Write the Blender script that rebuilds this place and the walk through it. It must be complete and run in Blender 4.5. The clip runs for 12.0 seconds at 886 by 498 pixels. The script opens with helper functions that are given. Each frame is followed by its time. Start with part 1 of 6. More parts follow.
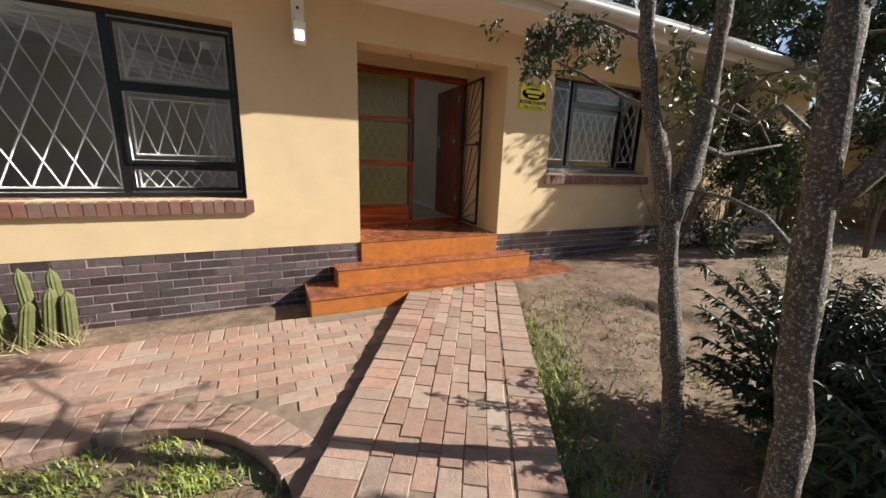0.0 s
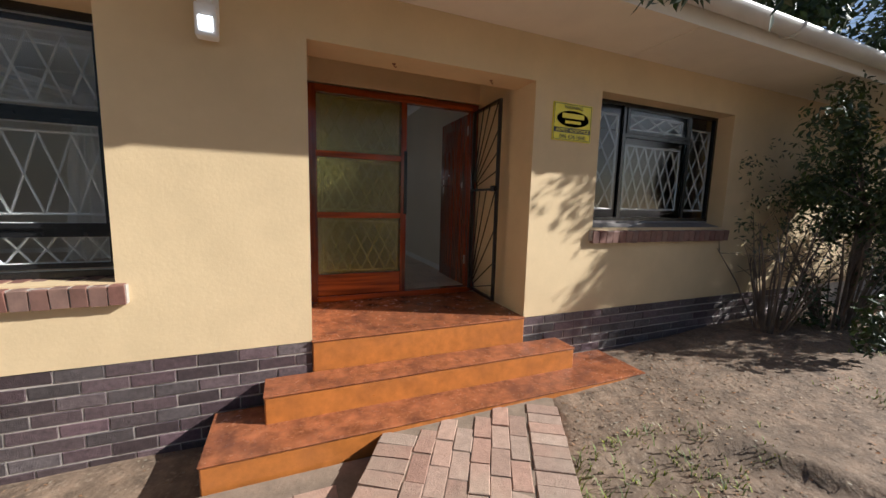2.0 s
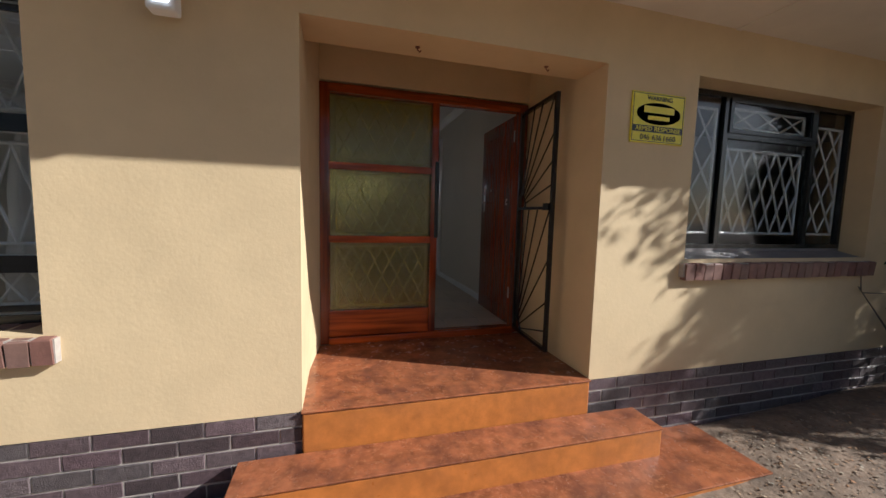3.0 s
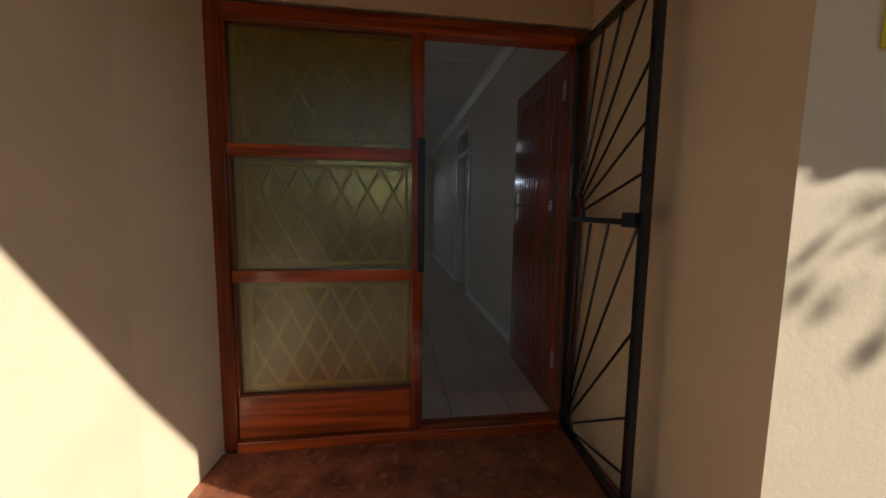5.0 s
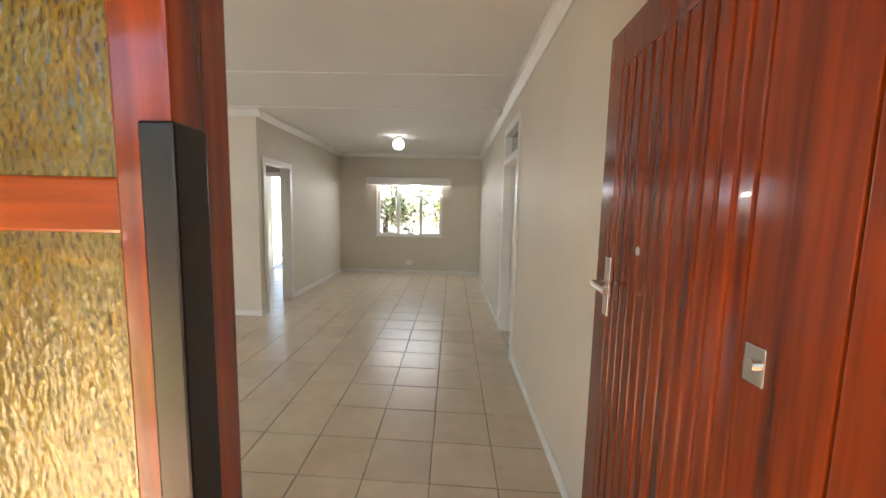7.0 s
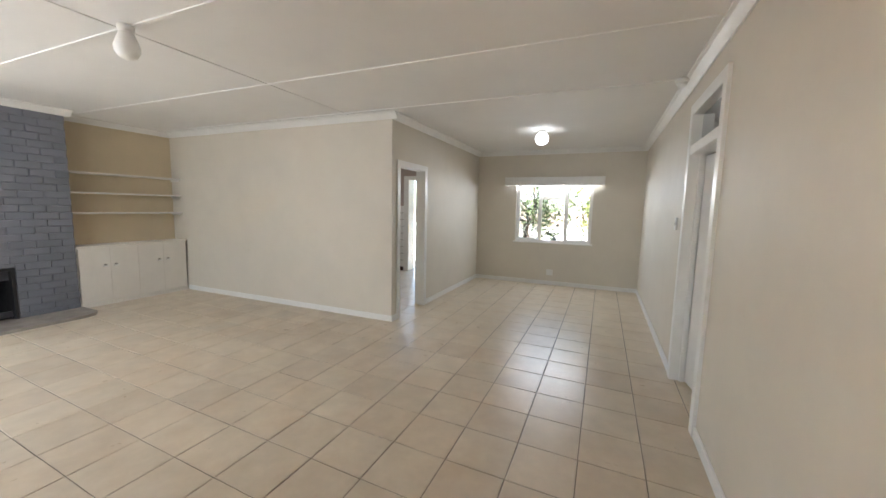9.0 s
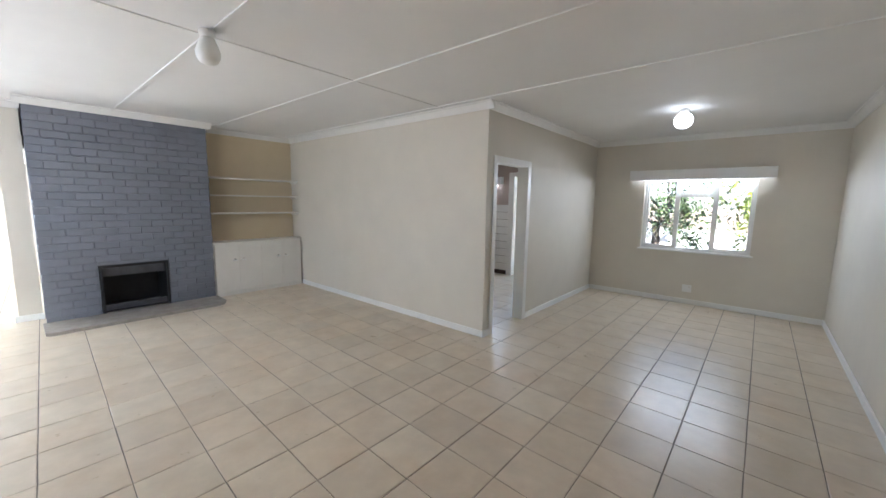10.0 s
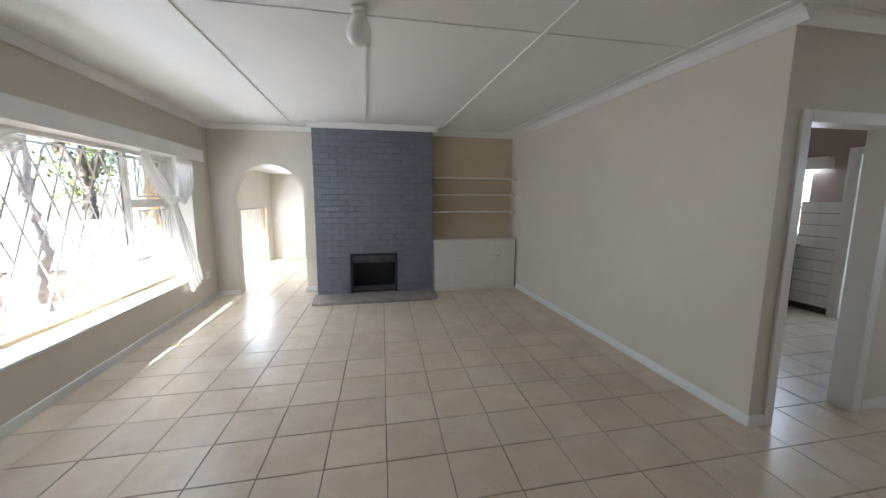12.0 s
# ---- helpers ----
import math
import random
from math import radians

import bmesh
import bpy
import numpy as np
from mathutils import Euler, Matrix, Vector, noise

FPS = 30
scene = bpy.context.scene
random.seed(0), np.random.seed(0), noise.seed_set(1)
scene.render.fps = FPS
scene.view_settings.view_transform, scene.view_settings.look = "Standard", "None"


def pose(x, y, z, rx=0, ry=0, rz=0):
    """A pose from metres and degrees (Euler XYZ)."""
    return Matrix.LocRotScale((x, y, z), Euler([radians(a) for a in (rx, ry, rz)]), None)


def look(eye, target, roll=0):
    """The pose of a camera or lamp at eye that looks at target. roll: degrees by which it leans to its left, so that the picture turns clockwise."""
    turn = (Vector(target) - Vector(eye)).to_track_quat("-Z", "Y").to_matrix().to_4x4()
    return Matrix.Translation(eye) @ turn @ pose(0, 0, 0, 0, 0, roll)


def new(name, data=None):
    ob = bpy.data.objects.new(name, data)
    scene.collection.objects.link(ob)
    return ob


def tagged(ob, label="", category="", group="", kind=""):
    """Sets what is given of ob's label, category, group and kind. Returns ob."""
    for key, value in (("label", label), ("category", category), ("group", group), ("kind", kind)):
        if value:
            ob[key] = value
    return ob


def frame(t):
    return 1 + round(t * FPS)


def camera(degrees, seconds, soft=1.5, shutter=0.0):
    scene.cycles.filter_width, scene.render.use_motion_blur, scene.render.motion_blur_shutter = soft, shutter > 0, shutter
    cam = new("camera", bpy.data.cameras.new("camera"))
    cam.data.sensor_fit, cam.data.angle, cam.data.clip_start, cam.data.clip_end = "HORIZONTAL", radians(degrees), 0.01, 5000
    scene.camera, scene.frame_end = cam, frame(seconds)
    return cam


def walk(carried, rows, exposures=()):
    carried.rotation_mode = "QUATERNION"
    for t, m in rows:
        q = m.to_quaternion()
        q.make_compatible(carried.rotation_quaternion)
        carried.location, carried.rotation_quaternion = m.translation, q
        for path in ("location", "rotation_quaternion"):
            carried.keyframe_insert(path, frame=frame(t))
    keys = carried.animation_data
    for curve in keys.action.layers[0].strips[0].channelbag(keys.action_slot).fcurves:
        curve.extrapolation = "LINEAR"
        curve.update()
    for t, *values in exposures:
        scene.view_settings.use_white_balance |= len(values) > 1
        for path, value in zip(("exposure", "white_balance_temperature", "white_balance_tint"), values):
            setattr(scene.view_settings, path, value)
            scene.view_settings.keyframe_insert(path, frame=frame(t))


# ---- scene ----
cam = camera(100.3, 12.0)
PATH = [
    (0, (-0.084, 0.89, 1.452), (0.751, 2.647, 0.99), 2.0),
    (0.5, (0.12, 1.213, 1.467), (0.951, 2.986, 1.06), 1.8),
    (1, (0.303, 1.54, 1.474), (1.124, 3.33, 1.123), 1.7),
    (1.5, (0.467, 1.87, 1.51), (1.279, 3.674, 1.215), 1.5),
    (2, (0.667, 2.214, 1.549), (1.434, 4.044, 1.299), 1.5),
    (2.5, (0.828, 2.564, 1.58), (1.476, 4.443, 1.362), 1.5),
    (3, (0.986, 2.875, 1.611), (1.529, 4.791, 1.429), 1.5),
    (3.2, (1.052, 2.991, 1.616), (1.566, 4.915, 1.436), 1.5),
    (4.8, (1.57, 3.972, 1.724), (1.842, 5.941, 1.501), 1.1),
    (5, (1.636, 4.115, 1.72), (1.906, 6.086, 1.509), 0.8),
    (5.5, (1.77, 4.464, 1.746), (1.993, 6.44, 1.532), 1.1),
    (6, (1.882, 4.919, 1.791), (2.019, 6.903, 1.578), 1.3),
    (6.5, (1.961, 5.26, 1.909), (2.014, 7.248, 1.694), 1.4),
    (7, (2.04, 5.539, 1.976), (1.994, 7.527, 1.762), 1.3),
    (7.2, (2.064, 5.609, 1.991), (1.963, 7.595, 1.779), 1.6),
    (8.8, (1.975, 6.055, 2.009), (1.29, 7.92, 1.783), 1.3),
    (9, (2.002, 6.167, 2.008), (1.219, 7.993, 1.785), 1.2),
    (9.5, (1.959, 6.419, 2.033), (0.942, 8.125, 1.797), 1.1),
    (10, (1.893, 6.729, 2.078), (0.604, 8.236, 1.821), 1.0),
    (10.5, (1.782, 6.911, 2.072), (0.276, 8.202, 1.82), 0.8),
    (11, (1.729, 7.228, 2.076), (0.023, 8.235, 1.802), 0.6),
    (11.5, (1.617, 7.349, 2.023), (-0.227, 8.075, 1.758), 0.2),
    (12, (1.459, 7.617, 2.05), (-0.482, 8.017, 1.778), 0.2),
]
EXPOSURES = [(0, 0.9, 6150, 10), (2.0, 0.75, 5800, 10), (3.2, 0.6, 5600, 10), (5.0, 0.6, 5450, 10), (5.5, 1.95, 6200, 10), (6.0, 2.7, 6700, 10), (6.5, 3.1, 6600, 10), (7.0, 4.0, 6500, 10),
             (8.8, 4.15, 6000, 10), (9.5, 4.1, 5750, 10), (10.5, 3.95, 5300, 10), (11.5, 3.65, 5400, 10), (12.0, 3.35, 5500, 10)]
walk(cam, [(t, look(eye, target, roll)) for t, eye, target, roll in PATH], EXPOSURES)

# ---- light ----
SUN_WAY = Vector((-1.0, 0.46, -0.648)).normalized()
world = bpy.data.worlds.new("sky")
scene.world = world
world.use_nodes = True
wt = world.node_tree
sky = wt.nodes.new("ShaderNodeTexSky")
sky.sky_type = "NISHITA"
sky.sun_disc = False
sky.sun_elevation = math.asin(-SUN_WAY.z)
sky.sun_rotation = math.atan2(-SUN_WAY.x, -SUN_WAY.y)
bg = wt.nodes["Background"]
bg.inputs["Strength"].default_value = 0.055
wt.links.new(sky.outputs["Color"], bg.inputs["Color"])

sun_data = bpy.data.lights.new("sun", "SUN")
sun_data.energy, sun_data.angle, sun_data.color = 5.0, radians(0.5), (1.0, 0.93, 0.82)
sun = new("sun", sun_data)
sun.matrix_world = look((20, -10, 17), Vector((20, -10, 17)) + SUN_WAY)


def fill_strip(name, centre, aim, w, h, watts):
    """An added area lamp at the head of a window opening, standing in for skylight."""
    data = bpy.data.lights.new(name, "AREA")
    data.shape, data.size, data.size_y, data.energy, data.color = "RECTANGLE", w, h, watts, (0.95, 0.97, 1.0)
    lamp = new(name, data)
    lamp.matrix_world = look(centre, Vector(centre) + Vector(aim))


# added fill lamps that brighten the rooms; no real fittings
fill_strip("fill_lamp_living", (-2.1, 5.55, 2.47), (0, 1.0, -0.6), 3.5, 0.08, 2.8)
fill_strip("fill_lamp_dining", (1.14, 13.30, 2.44), (0, -1.0, -0.2), 1.3, 0.06, 1.4)
fill_strip("fill_lamp_sunroom", (-6.2, 5.38, 1.78), (0, 1.0, -0.2), 2.3, 0.10, 6.0)
fill_strip("fill_lamp_kitchen", (-2.65, 13.30, 2.40), (0.2, -1.0, -0.2), 0.55, 0.06, 1.8)


# ---- materials ----
def material(name, base=(0.8, 0.8, 0.8), rough=0.6, metal=0.0, vary=0.12, scale=8.0, bump=0.1, bump_scale=60.0, spots=None,
             piece=0.0, spec=0.5, coat=0.0, dirt=None, dirt_scale=1.5, dirt_amount=0.5, island=0.0):
    m = bpy.data.materials.new(name)
    m.use_nodes = True
    nt = m.node_tree
    n, l = nt.nodes, nt.links
    b = n["Principled BSDF"]
    b.inputs["Roughness"].default_value = rough
    b.inputs["Metallic"].default_value = metal
    b.inputs["Specular IOR Level"].default_value = spec
    b.inputs["Coat Weight"].default_value = coat
    geo = n.new("ShaderNodeNewGeometry")
    pos = geo.outputs["Position"]

    def noise_at(sc, detail=6.0, rg=0.6):
        t = n.new("ShaderNodeTexNoise")
        t.inputs["Scale"].default_value = sc
        t.inputs["Detail"].default_value = detail
        t.inputs["Roughness"].default_value = rg
        l.new(pos, t.inputs["Vector"])
        return t.outputs["Fac"]

    def mix(fac, a, c):
        x = n.new("ShaderNodeMix")
        x.data_type = "RGBA"
        if isinstance(fac, float):
            x.inputs[0].default_value = fac
        else:
            l.new(fac, x.inputs[0])
        for sock, v in ((x.inputs[6], a), (x.inputs[7], c)):
            if isinstance(v, tuple):
                sock.default_value = (*v, 1.0)
            else:
                l.new(v, sock)
        return x.outputs[2]

    def ramp(fac, lo, hi):
        r = n.new("ShaderNodeMapRange")
        r.inputs["From Min"].default_value, r.inputs["From Max"].default_value = lo, hi
        l.new(fac, r.inputs["Value"])
        return r.outputs["Result"]

    dark = tuple(c * (1 - vary) for c in base)
    light = tuple(min(1.0, c * (1 + vary)) for c in base)
    colour = mix(ramp(noise_at(scale), 0.3, 0.7), dark, light)
    if spots:
        colour = mix(ramp(noise_at(scale * 4.3), 0.52, 0.68), colour, spots)
    if dirt:
        f = ramp(noise_at(dirt_scale), 0.45, 0.75)
        k = n.new("ShaderNodeMath")
        k.operation = "MULTIPLY"
        k.inputs[1].default_value = dirt_amount
        l.new(f, k.inputs[0])
        colour = mix(k.outputs[0], colour, dirt)
    if piece or island:
        if piece:
            src = n.new("ShaderNodeObjectInfo").outputs["Random"]
        else:
            src = geo.outputs["Random Per Island"]
        amount = piece or island
        h = n.new("ShaderNodeHueSaturation")
        v = n.new("ShaderNodeMapRange")
        v.inputs["To Min"].default_value, v.inputs["To Max"].default_value = 1 - amount, 1 + amount
        l.new(src, v.inputs["Value"])
        l.new(v.outputs["Result"], h.inputs["Value"])
        mul = n.new("ShaderNodeMath")
        mul.operation = "MULTIPLY"
        mul.inputs[1].default_value = 7.31
        l.new(src, mul.inputs[0])
        fr = n.new("ShaderNodeMath")
        fr.operation = "FRACT"
        l.new(mul.outputs[0], fr.inputs[0])
        hv = n.new("ShaderNodeMapRange")
        hv.inputs["To Min"].default_value, hv.inputs["To Max"].default_value = 0.5 - amount * 0.05, 0.5 + amount * 0.05
        l.new(fr.outputs[0], hv.inputs["Value"])
        l.new(hv.outputs["Result"], h.inputs["Hue"])
        sv = n.new("ShaderNodeMapRange")
        sv.inputs["To Min"].default_value, sv.inputs["To Max"].default_value = 1 + amount * 0.8, 1 - amount * 0.8
        l.new(fr.outputs[0], sv.inputs["Value"])
        l.new(sv.outputs["Result"], h.inputs["Saturation"])
        l.new(colour, h.inputs["Color"])
        colour = h.outputs["Color"]
    l.new(colour, b.inputs["Base Color"])
    rv = n.new("ShaderNodeMapRange")
    rv.inputs["To Min"].default_value, rv.inputs["To Max"].default_value = max(0.02, rough * 0.8), min(1.0, rough * 1.2)
    l.new(noise_at(scale * 2.1, 3.0), rv.inputs["Value"])
    l.new(rv.outputs["Result"], b.inputs["Roughness"])
    if bump:
        bp = n.new("ShaderNodeBump")
        bp.inputs["Strength"].default_value = bump
        bp.inputs["Distance"].default_value = 0.01
        l.new(noise_at(bump_scale, 8.0), bp.inputs["Height"])
        l.new(bp.outputs["Normal"], b.inputs["Normal"])
    return m


def wood(name, base, rough=0.25, along="z", coat=0.4):
    m = material(name, base, rough, vary=0.1, bump=0.05, bump_scale=40, coat=coat)
    nt = m.node_tree
    n, l = nt.nodes, nt.links
    geo = n.new("ShaderNodeNewGeometry")
    mp = n.new("ShaderNodeMapping")
    stretch = {"x": (1.5, 30, 30), "y": (30, 1.5, 30), "z": (30, 30, 1.5)}[along]
    mp.inputs["Scale"].default_value = stretch
    l.new(geo.outputs["Position"], mp.inputs["Vector"])
    t = n.new("ShaderNodeTexNoise")
    t.inputs["Scale"].default_value, t.inputs["Detail"].default_value = 1.0, 5
    l.new(mp.outputs["Vector"], t.inputs["Vector"])
    x = n.new("ShaderNodeMix")
    x.data_type = "RGBA"
    r = n.new("ShaderNodeMapRange")
    r.inputs["From Min"].default_value, r.inputs["From Max"].default_value = 0.3, 0.7
    l.new(t.outputs["Fac"], r.inputs["Value"])
    l.new(r.outputs["Result"], x.inputs[0])
    x.inputs[6].default_value = (*[c * 0.35 for c in base], 1)
    x.inputs[7].default_value = (*[c * 1.5 for c in base], 1)
    l.new(x.outputs[2], n["Principled BSDF"].inputs["Base Color"])
    return m


def glass(name, colour=(1, 1, 1), rough=0.0, ior=1.45):
    m = bpy.data.materials.new(name)
    m.use_nodes = True
    nt = m.node_tree
    b = nt.nodes["Principled BSDF"]
    b.inputs["Base Color"].default_value = (*colour, 1)
    b.inputs["Transmission Weight"].default_value = 1.0
    b.inputs["Roughness"].default_value = rough
    b.inputs["IOR"].default_value = ior
    return m


def glow(name, colour, strength):
    m = bpy.data.materials.new(name)
    m.use_nodes = True
    b = m.node_tree.nodes["Principled BSDF"]
    b.inputs["Base Color"].default_value = (0.9, 0.9, 0.9, 1)
    b.inputs["Emission Color"].default_value = (*colour, 1)
    b.inputs["Emission Strength"].default_value = strength
    return m


M_EXT = material("cream_plaster", (0.66, 0.50, 0.29), 0.8, vary=0.06, scale=3, bump=0.12, bump_scale=45, dirt=(0.50, 0.37, 0.21), dirt_scale=0.9, dirt_amount=0.35)
M_INT = material("beige_wall_paint", (0.66, 0.61, 0.52), 0.6, vary=0.03, scale=2, bump=0.06, bump_scale=30)
M_KITCHEN = material("mauve_brown_wall_paint", (0.42, 0.345, 0.30), 0.6, vary=0.04, scale=2, bump=0.06, bump_scale=30)
M_CEIL = material("white_ceiling_paint", (0.80, 0.79, 0.77), 0.7, vary=0.02, scale=2, bump=0.03, bump_scale=20)
M_WHITE = material("white_gloss_paint", (0.80, 0.79, 0.76), 0.35, vary=0.03, scale=5, bump=0.03, bump_scale=30)
M_CAB = material("off_white_cupboard_paint", (0.72, 0.69, 0.63), 0.4, vary=0.03, scale=5, bump=0.03, bump_scale=30)
M_SOFFIT = material("white_soffit_board", (0.74, 0.68, 0.58), 0.7, vary=0.05, scale=3, bump=0.05)
M_GUTTER = material("weathered_white_gutter", (0.66, 0.66, 0.64), 0.45, vary=0.15, scale=6, bump=0.05, dirt=(0.25, 0.23, 0.20), dirt_scale=3)
M_ROOF = material("grey_roof_sheet", (0.22, 0.21, 0.20), 0.7, vary=0.2, scale=4)
M_TILE = material("beige_ceramic_tile", (0.60, 0.51, 0.388), 0.30, vary=0.09, scale=5, bump=0.02, bump_scale=20, dirt=(0.52, 0.40, 0.27), dirt_scale=4, dirt_amount=0.55, piece=0.06, spec=0.35)
M_GROUT = material("dark_grout", (0.20, 0.17, 0.14), 0.9, vary=0.2, scale=20)
M_PORCH = material("red_polished_cement", (0.28, 0.095, 0.04), 0.26, vary=0.45, scale=9, bump=0.12, bump_scale=45, spots=(0.33, 0.13, 0.06), dirt=(0.09, 0.035, 0.025), dirt_scale=5.5, dirt_amount=0.85, spec=0.45)
M_RISER = material("orange_painted_cement", (0.45, 0.155, 0.034), 0.30, vary=0.18, scale=14, bump=0.1, bump_scale=45, dirt=(0.20, 0.075, 0.03), dirt_scale=5, dirt_amount=0.45)
M_FACE = material("dark_face_brick", (0.100, 0.073, 0.074), 0.45, vary=0.35, scale=40, bump=0.6, bump_scale=130, piece=0.45)
M_SILL = material("red_sill_brick", (0.205, 0.108, 0.082), 0.65, vary=0.2, scale=15, bump=0.2, bump_scale=50, piece=0.16)
M_MORTAR = material("pale_mortar", (0.42, 0.37, 0.32), 0.9, vary=0.15, scale=20, bump=0.3)
M_PAVER = material("pink_brick_paver", (0.36, 0.235, 0.175), 0.85, vary=0.16, scale=22, bump=0.45, bump_scale=70, piece=0.17, dirt=(0.37, 0.30, 0.22), dirt_scale=2.2, dirt_amount=0.7)
M_FIRE = material("grey_blue_brick_paint", (0.17, 0.178, 0.208), 0.5, vary=0.06, scale=6, bump=0.25, bump_scale=35, piece=0.05)
M_SLATE = material("grey_cement_hearth", (0.30, 0.27, 0.23), 0.5, vary=0.2, scale=8, bump=0.1)
M_SOOT = material("black_firebox_steel", (0.012, 0.012, 0.013), 0.6, vary=0.3, scale=8)
M_STEEL = material("grey_firebox_lip", (0.10, 0.10, 0.11), 0.4, metal=0.6, vary=0.2, scale=8)
M_BLACK = material("black_gloss_enamel", (0.012, 0.012, 0.013), 0.25, vary=0.2, scale=12, bump=0.03)
M_BAR = material("white_burglar_bar", (0.88, 0.88, 0.86), 0.4, vary=0.05, scale=10)
M_CHROME = material("satin_chrome", (0.7, 0.7, 0.68), 0.25, metal=1.0, vary=0.05)
M_WOODZ = wood("red_varnished_wood", (0.195, 0.030, 0.003), 0.13, along="z", coat=0.4)
M_WOODX = wood("red_varnished_rail", (0.32, 0.055, 0.005), 0.2, along="x", coat=0.2)
# dimness of the rooms behind is put into the glass as a grey tint
M_GLASS = glass("dimming_window_glass", (0.82, 0.83, 0.83), 0.0, ior=1.3)
M_OPAL = material("white_opal_glass", (0.85, 0.84, 0.80), 0.3, vary=0.02)
M_LIT = glow("lit_opal_glass", (1.0, 0.99, 0.97), 0.45)
M_LED = glow("lit_lamp_lens", (0.95, 0.97, 1.0), 3.0)
M_SOIL = material("dry_garden_soil", (0.205, 0.14, 0.092), 0.95, vary=0.5, scale=7, bump=1.0, bump_scale=22, spots=(0.30, 0.22, 0.15), dirt=(0.10, 0.07, 0.045), dirt_scale=1.6, dirt_amount=0.7)
M_SAND = material("sandy_joint_fill", (0.23, 0.17, 0.12), 0.95, vary=0.25, scale=9, bump=0.4, bump_scale=40)
M_GRASS = material("grass_blade", (0.21, 0.25, 0.055), 0.6, vary=0.4, scale=3, bump=0, island=0.35)
M_LEAF = material("dark_green_leaf", (0.042, 0.066, 0.02), 0.52, vary=0.4, scale=3, bump=0, island=0.4, spec=0.45)
M_LEAF2 = material("yellow_green_leaf", (0.12, 0.15, 0.03), 0.45, vary=0.4, scale=3, bump=0, island=0.4)
M_DRYLEAF = material("dry_fallen_leaf", (0.25, 0.175, 0.105), 0.8, vary=0.4, scale=6, bump=0, island=0.5)
M_BARK = material("lichened_bark", (0.085, 0.07, 0.055), 0.95, vary=0.5, scale=30, bump=1.0, bump_scale=70, spots=(0.46, 0.45, 0.38), dirt=(0.16, 0.07, 0.04), dirt_scale=4, dirt_amount=0.6)
M_PALEBARK = material("pale_grey_bark", (0.40, 0.38, 0.36), 0.9, vary=0.3, scale=9, bump=0.8, bump_scale=30, spots=(0.55, 0.54, 0.52), dirt=(0.20, 0.18, 0.16), dirt_scale=4, dirt_amount=0.6)
M_TWIG = material("dry_grey_twig", (0.13, 0.10, 0.08), 0.9, vary=0.3, scale=10)
M_CACTUS = material("green_cactus", (0.12, 0.125, 0.04), 0.7, vary=0.2, scale=10, bump=0.2)
M_SPINE = material("straw_cactus_spine", (0.5, 0.42, 0.22), 0.8)
M_YELLOW = material("yellow_sign_enamel", (0.80, 0.69, 0.02), 0.4, vary=0.05)
M_SIGNBLACK = material("black_sign_print", (0.02, 0.02, 0.02), 0.4)
M_LEDGE = material("grey_ledge_paint", (0.20, 0.18, 0.17), 0.6, vary=0.15, scale=8, bump=0.1)
M_YARD = material("white_garden_wall", (0.72, 0.72, 0.70), 0.85, vary=0.08, scale=2, bump=0.1)
M_RUST = material("rusty_red_wall", (0.20, 0.085, 0.055), 0.8, vary=0.2, scale=3)


def sheer():
    m = bpy.data.materials.new("white_sheer_curtain")
    m.use_nodes = True
    nt = m.node_tree
    b = nt.nodes["Principled BSDF"]
    b.inputs["Base Color"].default_value = (0.86, 0.85, 0.82, 1)
    b.inputs["Roughness"].default_value = 0.9
    tl = nt.nodes.new("ShaderNodeBsdfTranslucent")
    tl.inputs["Color"].default_value = (0.9, 0.89, 0.86, 1)
    tp = nt.nodes.new("ShaderNodeBsdfTransparent")
    a, c = nt.nodes.new("ShaderNodeMixShader"), nt.nodes.new("ShaderNodeMixShader")
    a.inputs[0].default_value, c.inputs[0].default_value = 0.4, 0.18
    nt.links.new(b.outputs[0], a.inputs[1])
    nt.links.new(tl.outputs[0], a.inputs[2])
    nt.links.new(a.outputs[0], c.inputs[1])
    nt.links.new(tp.outputs[0], c.inputs[2])
    nt.links.new(c.outputs[0], nt.nodes["Material Output"].inputs["Surface"])
    return m


M_SHEER = sheer()


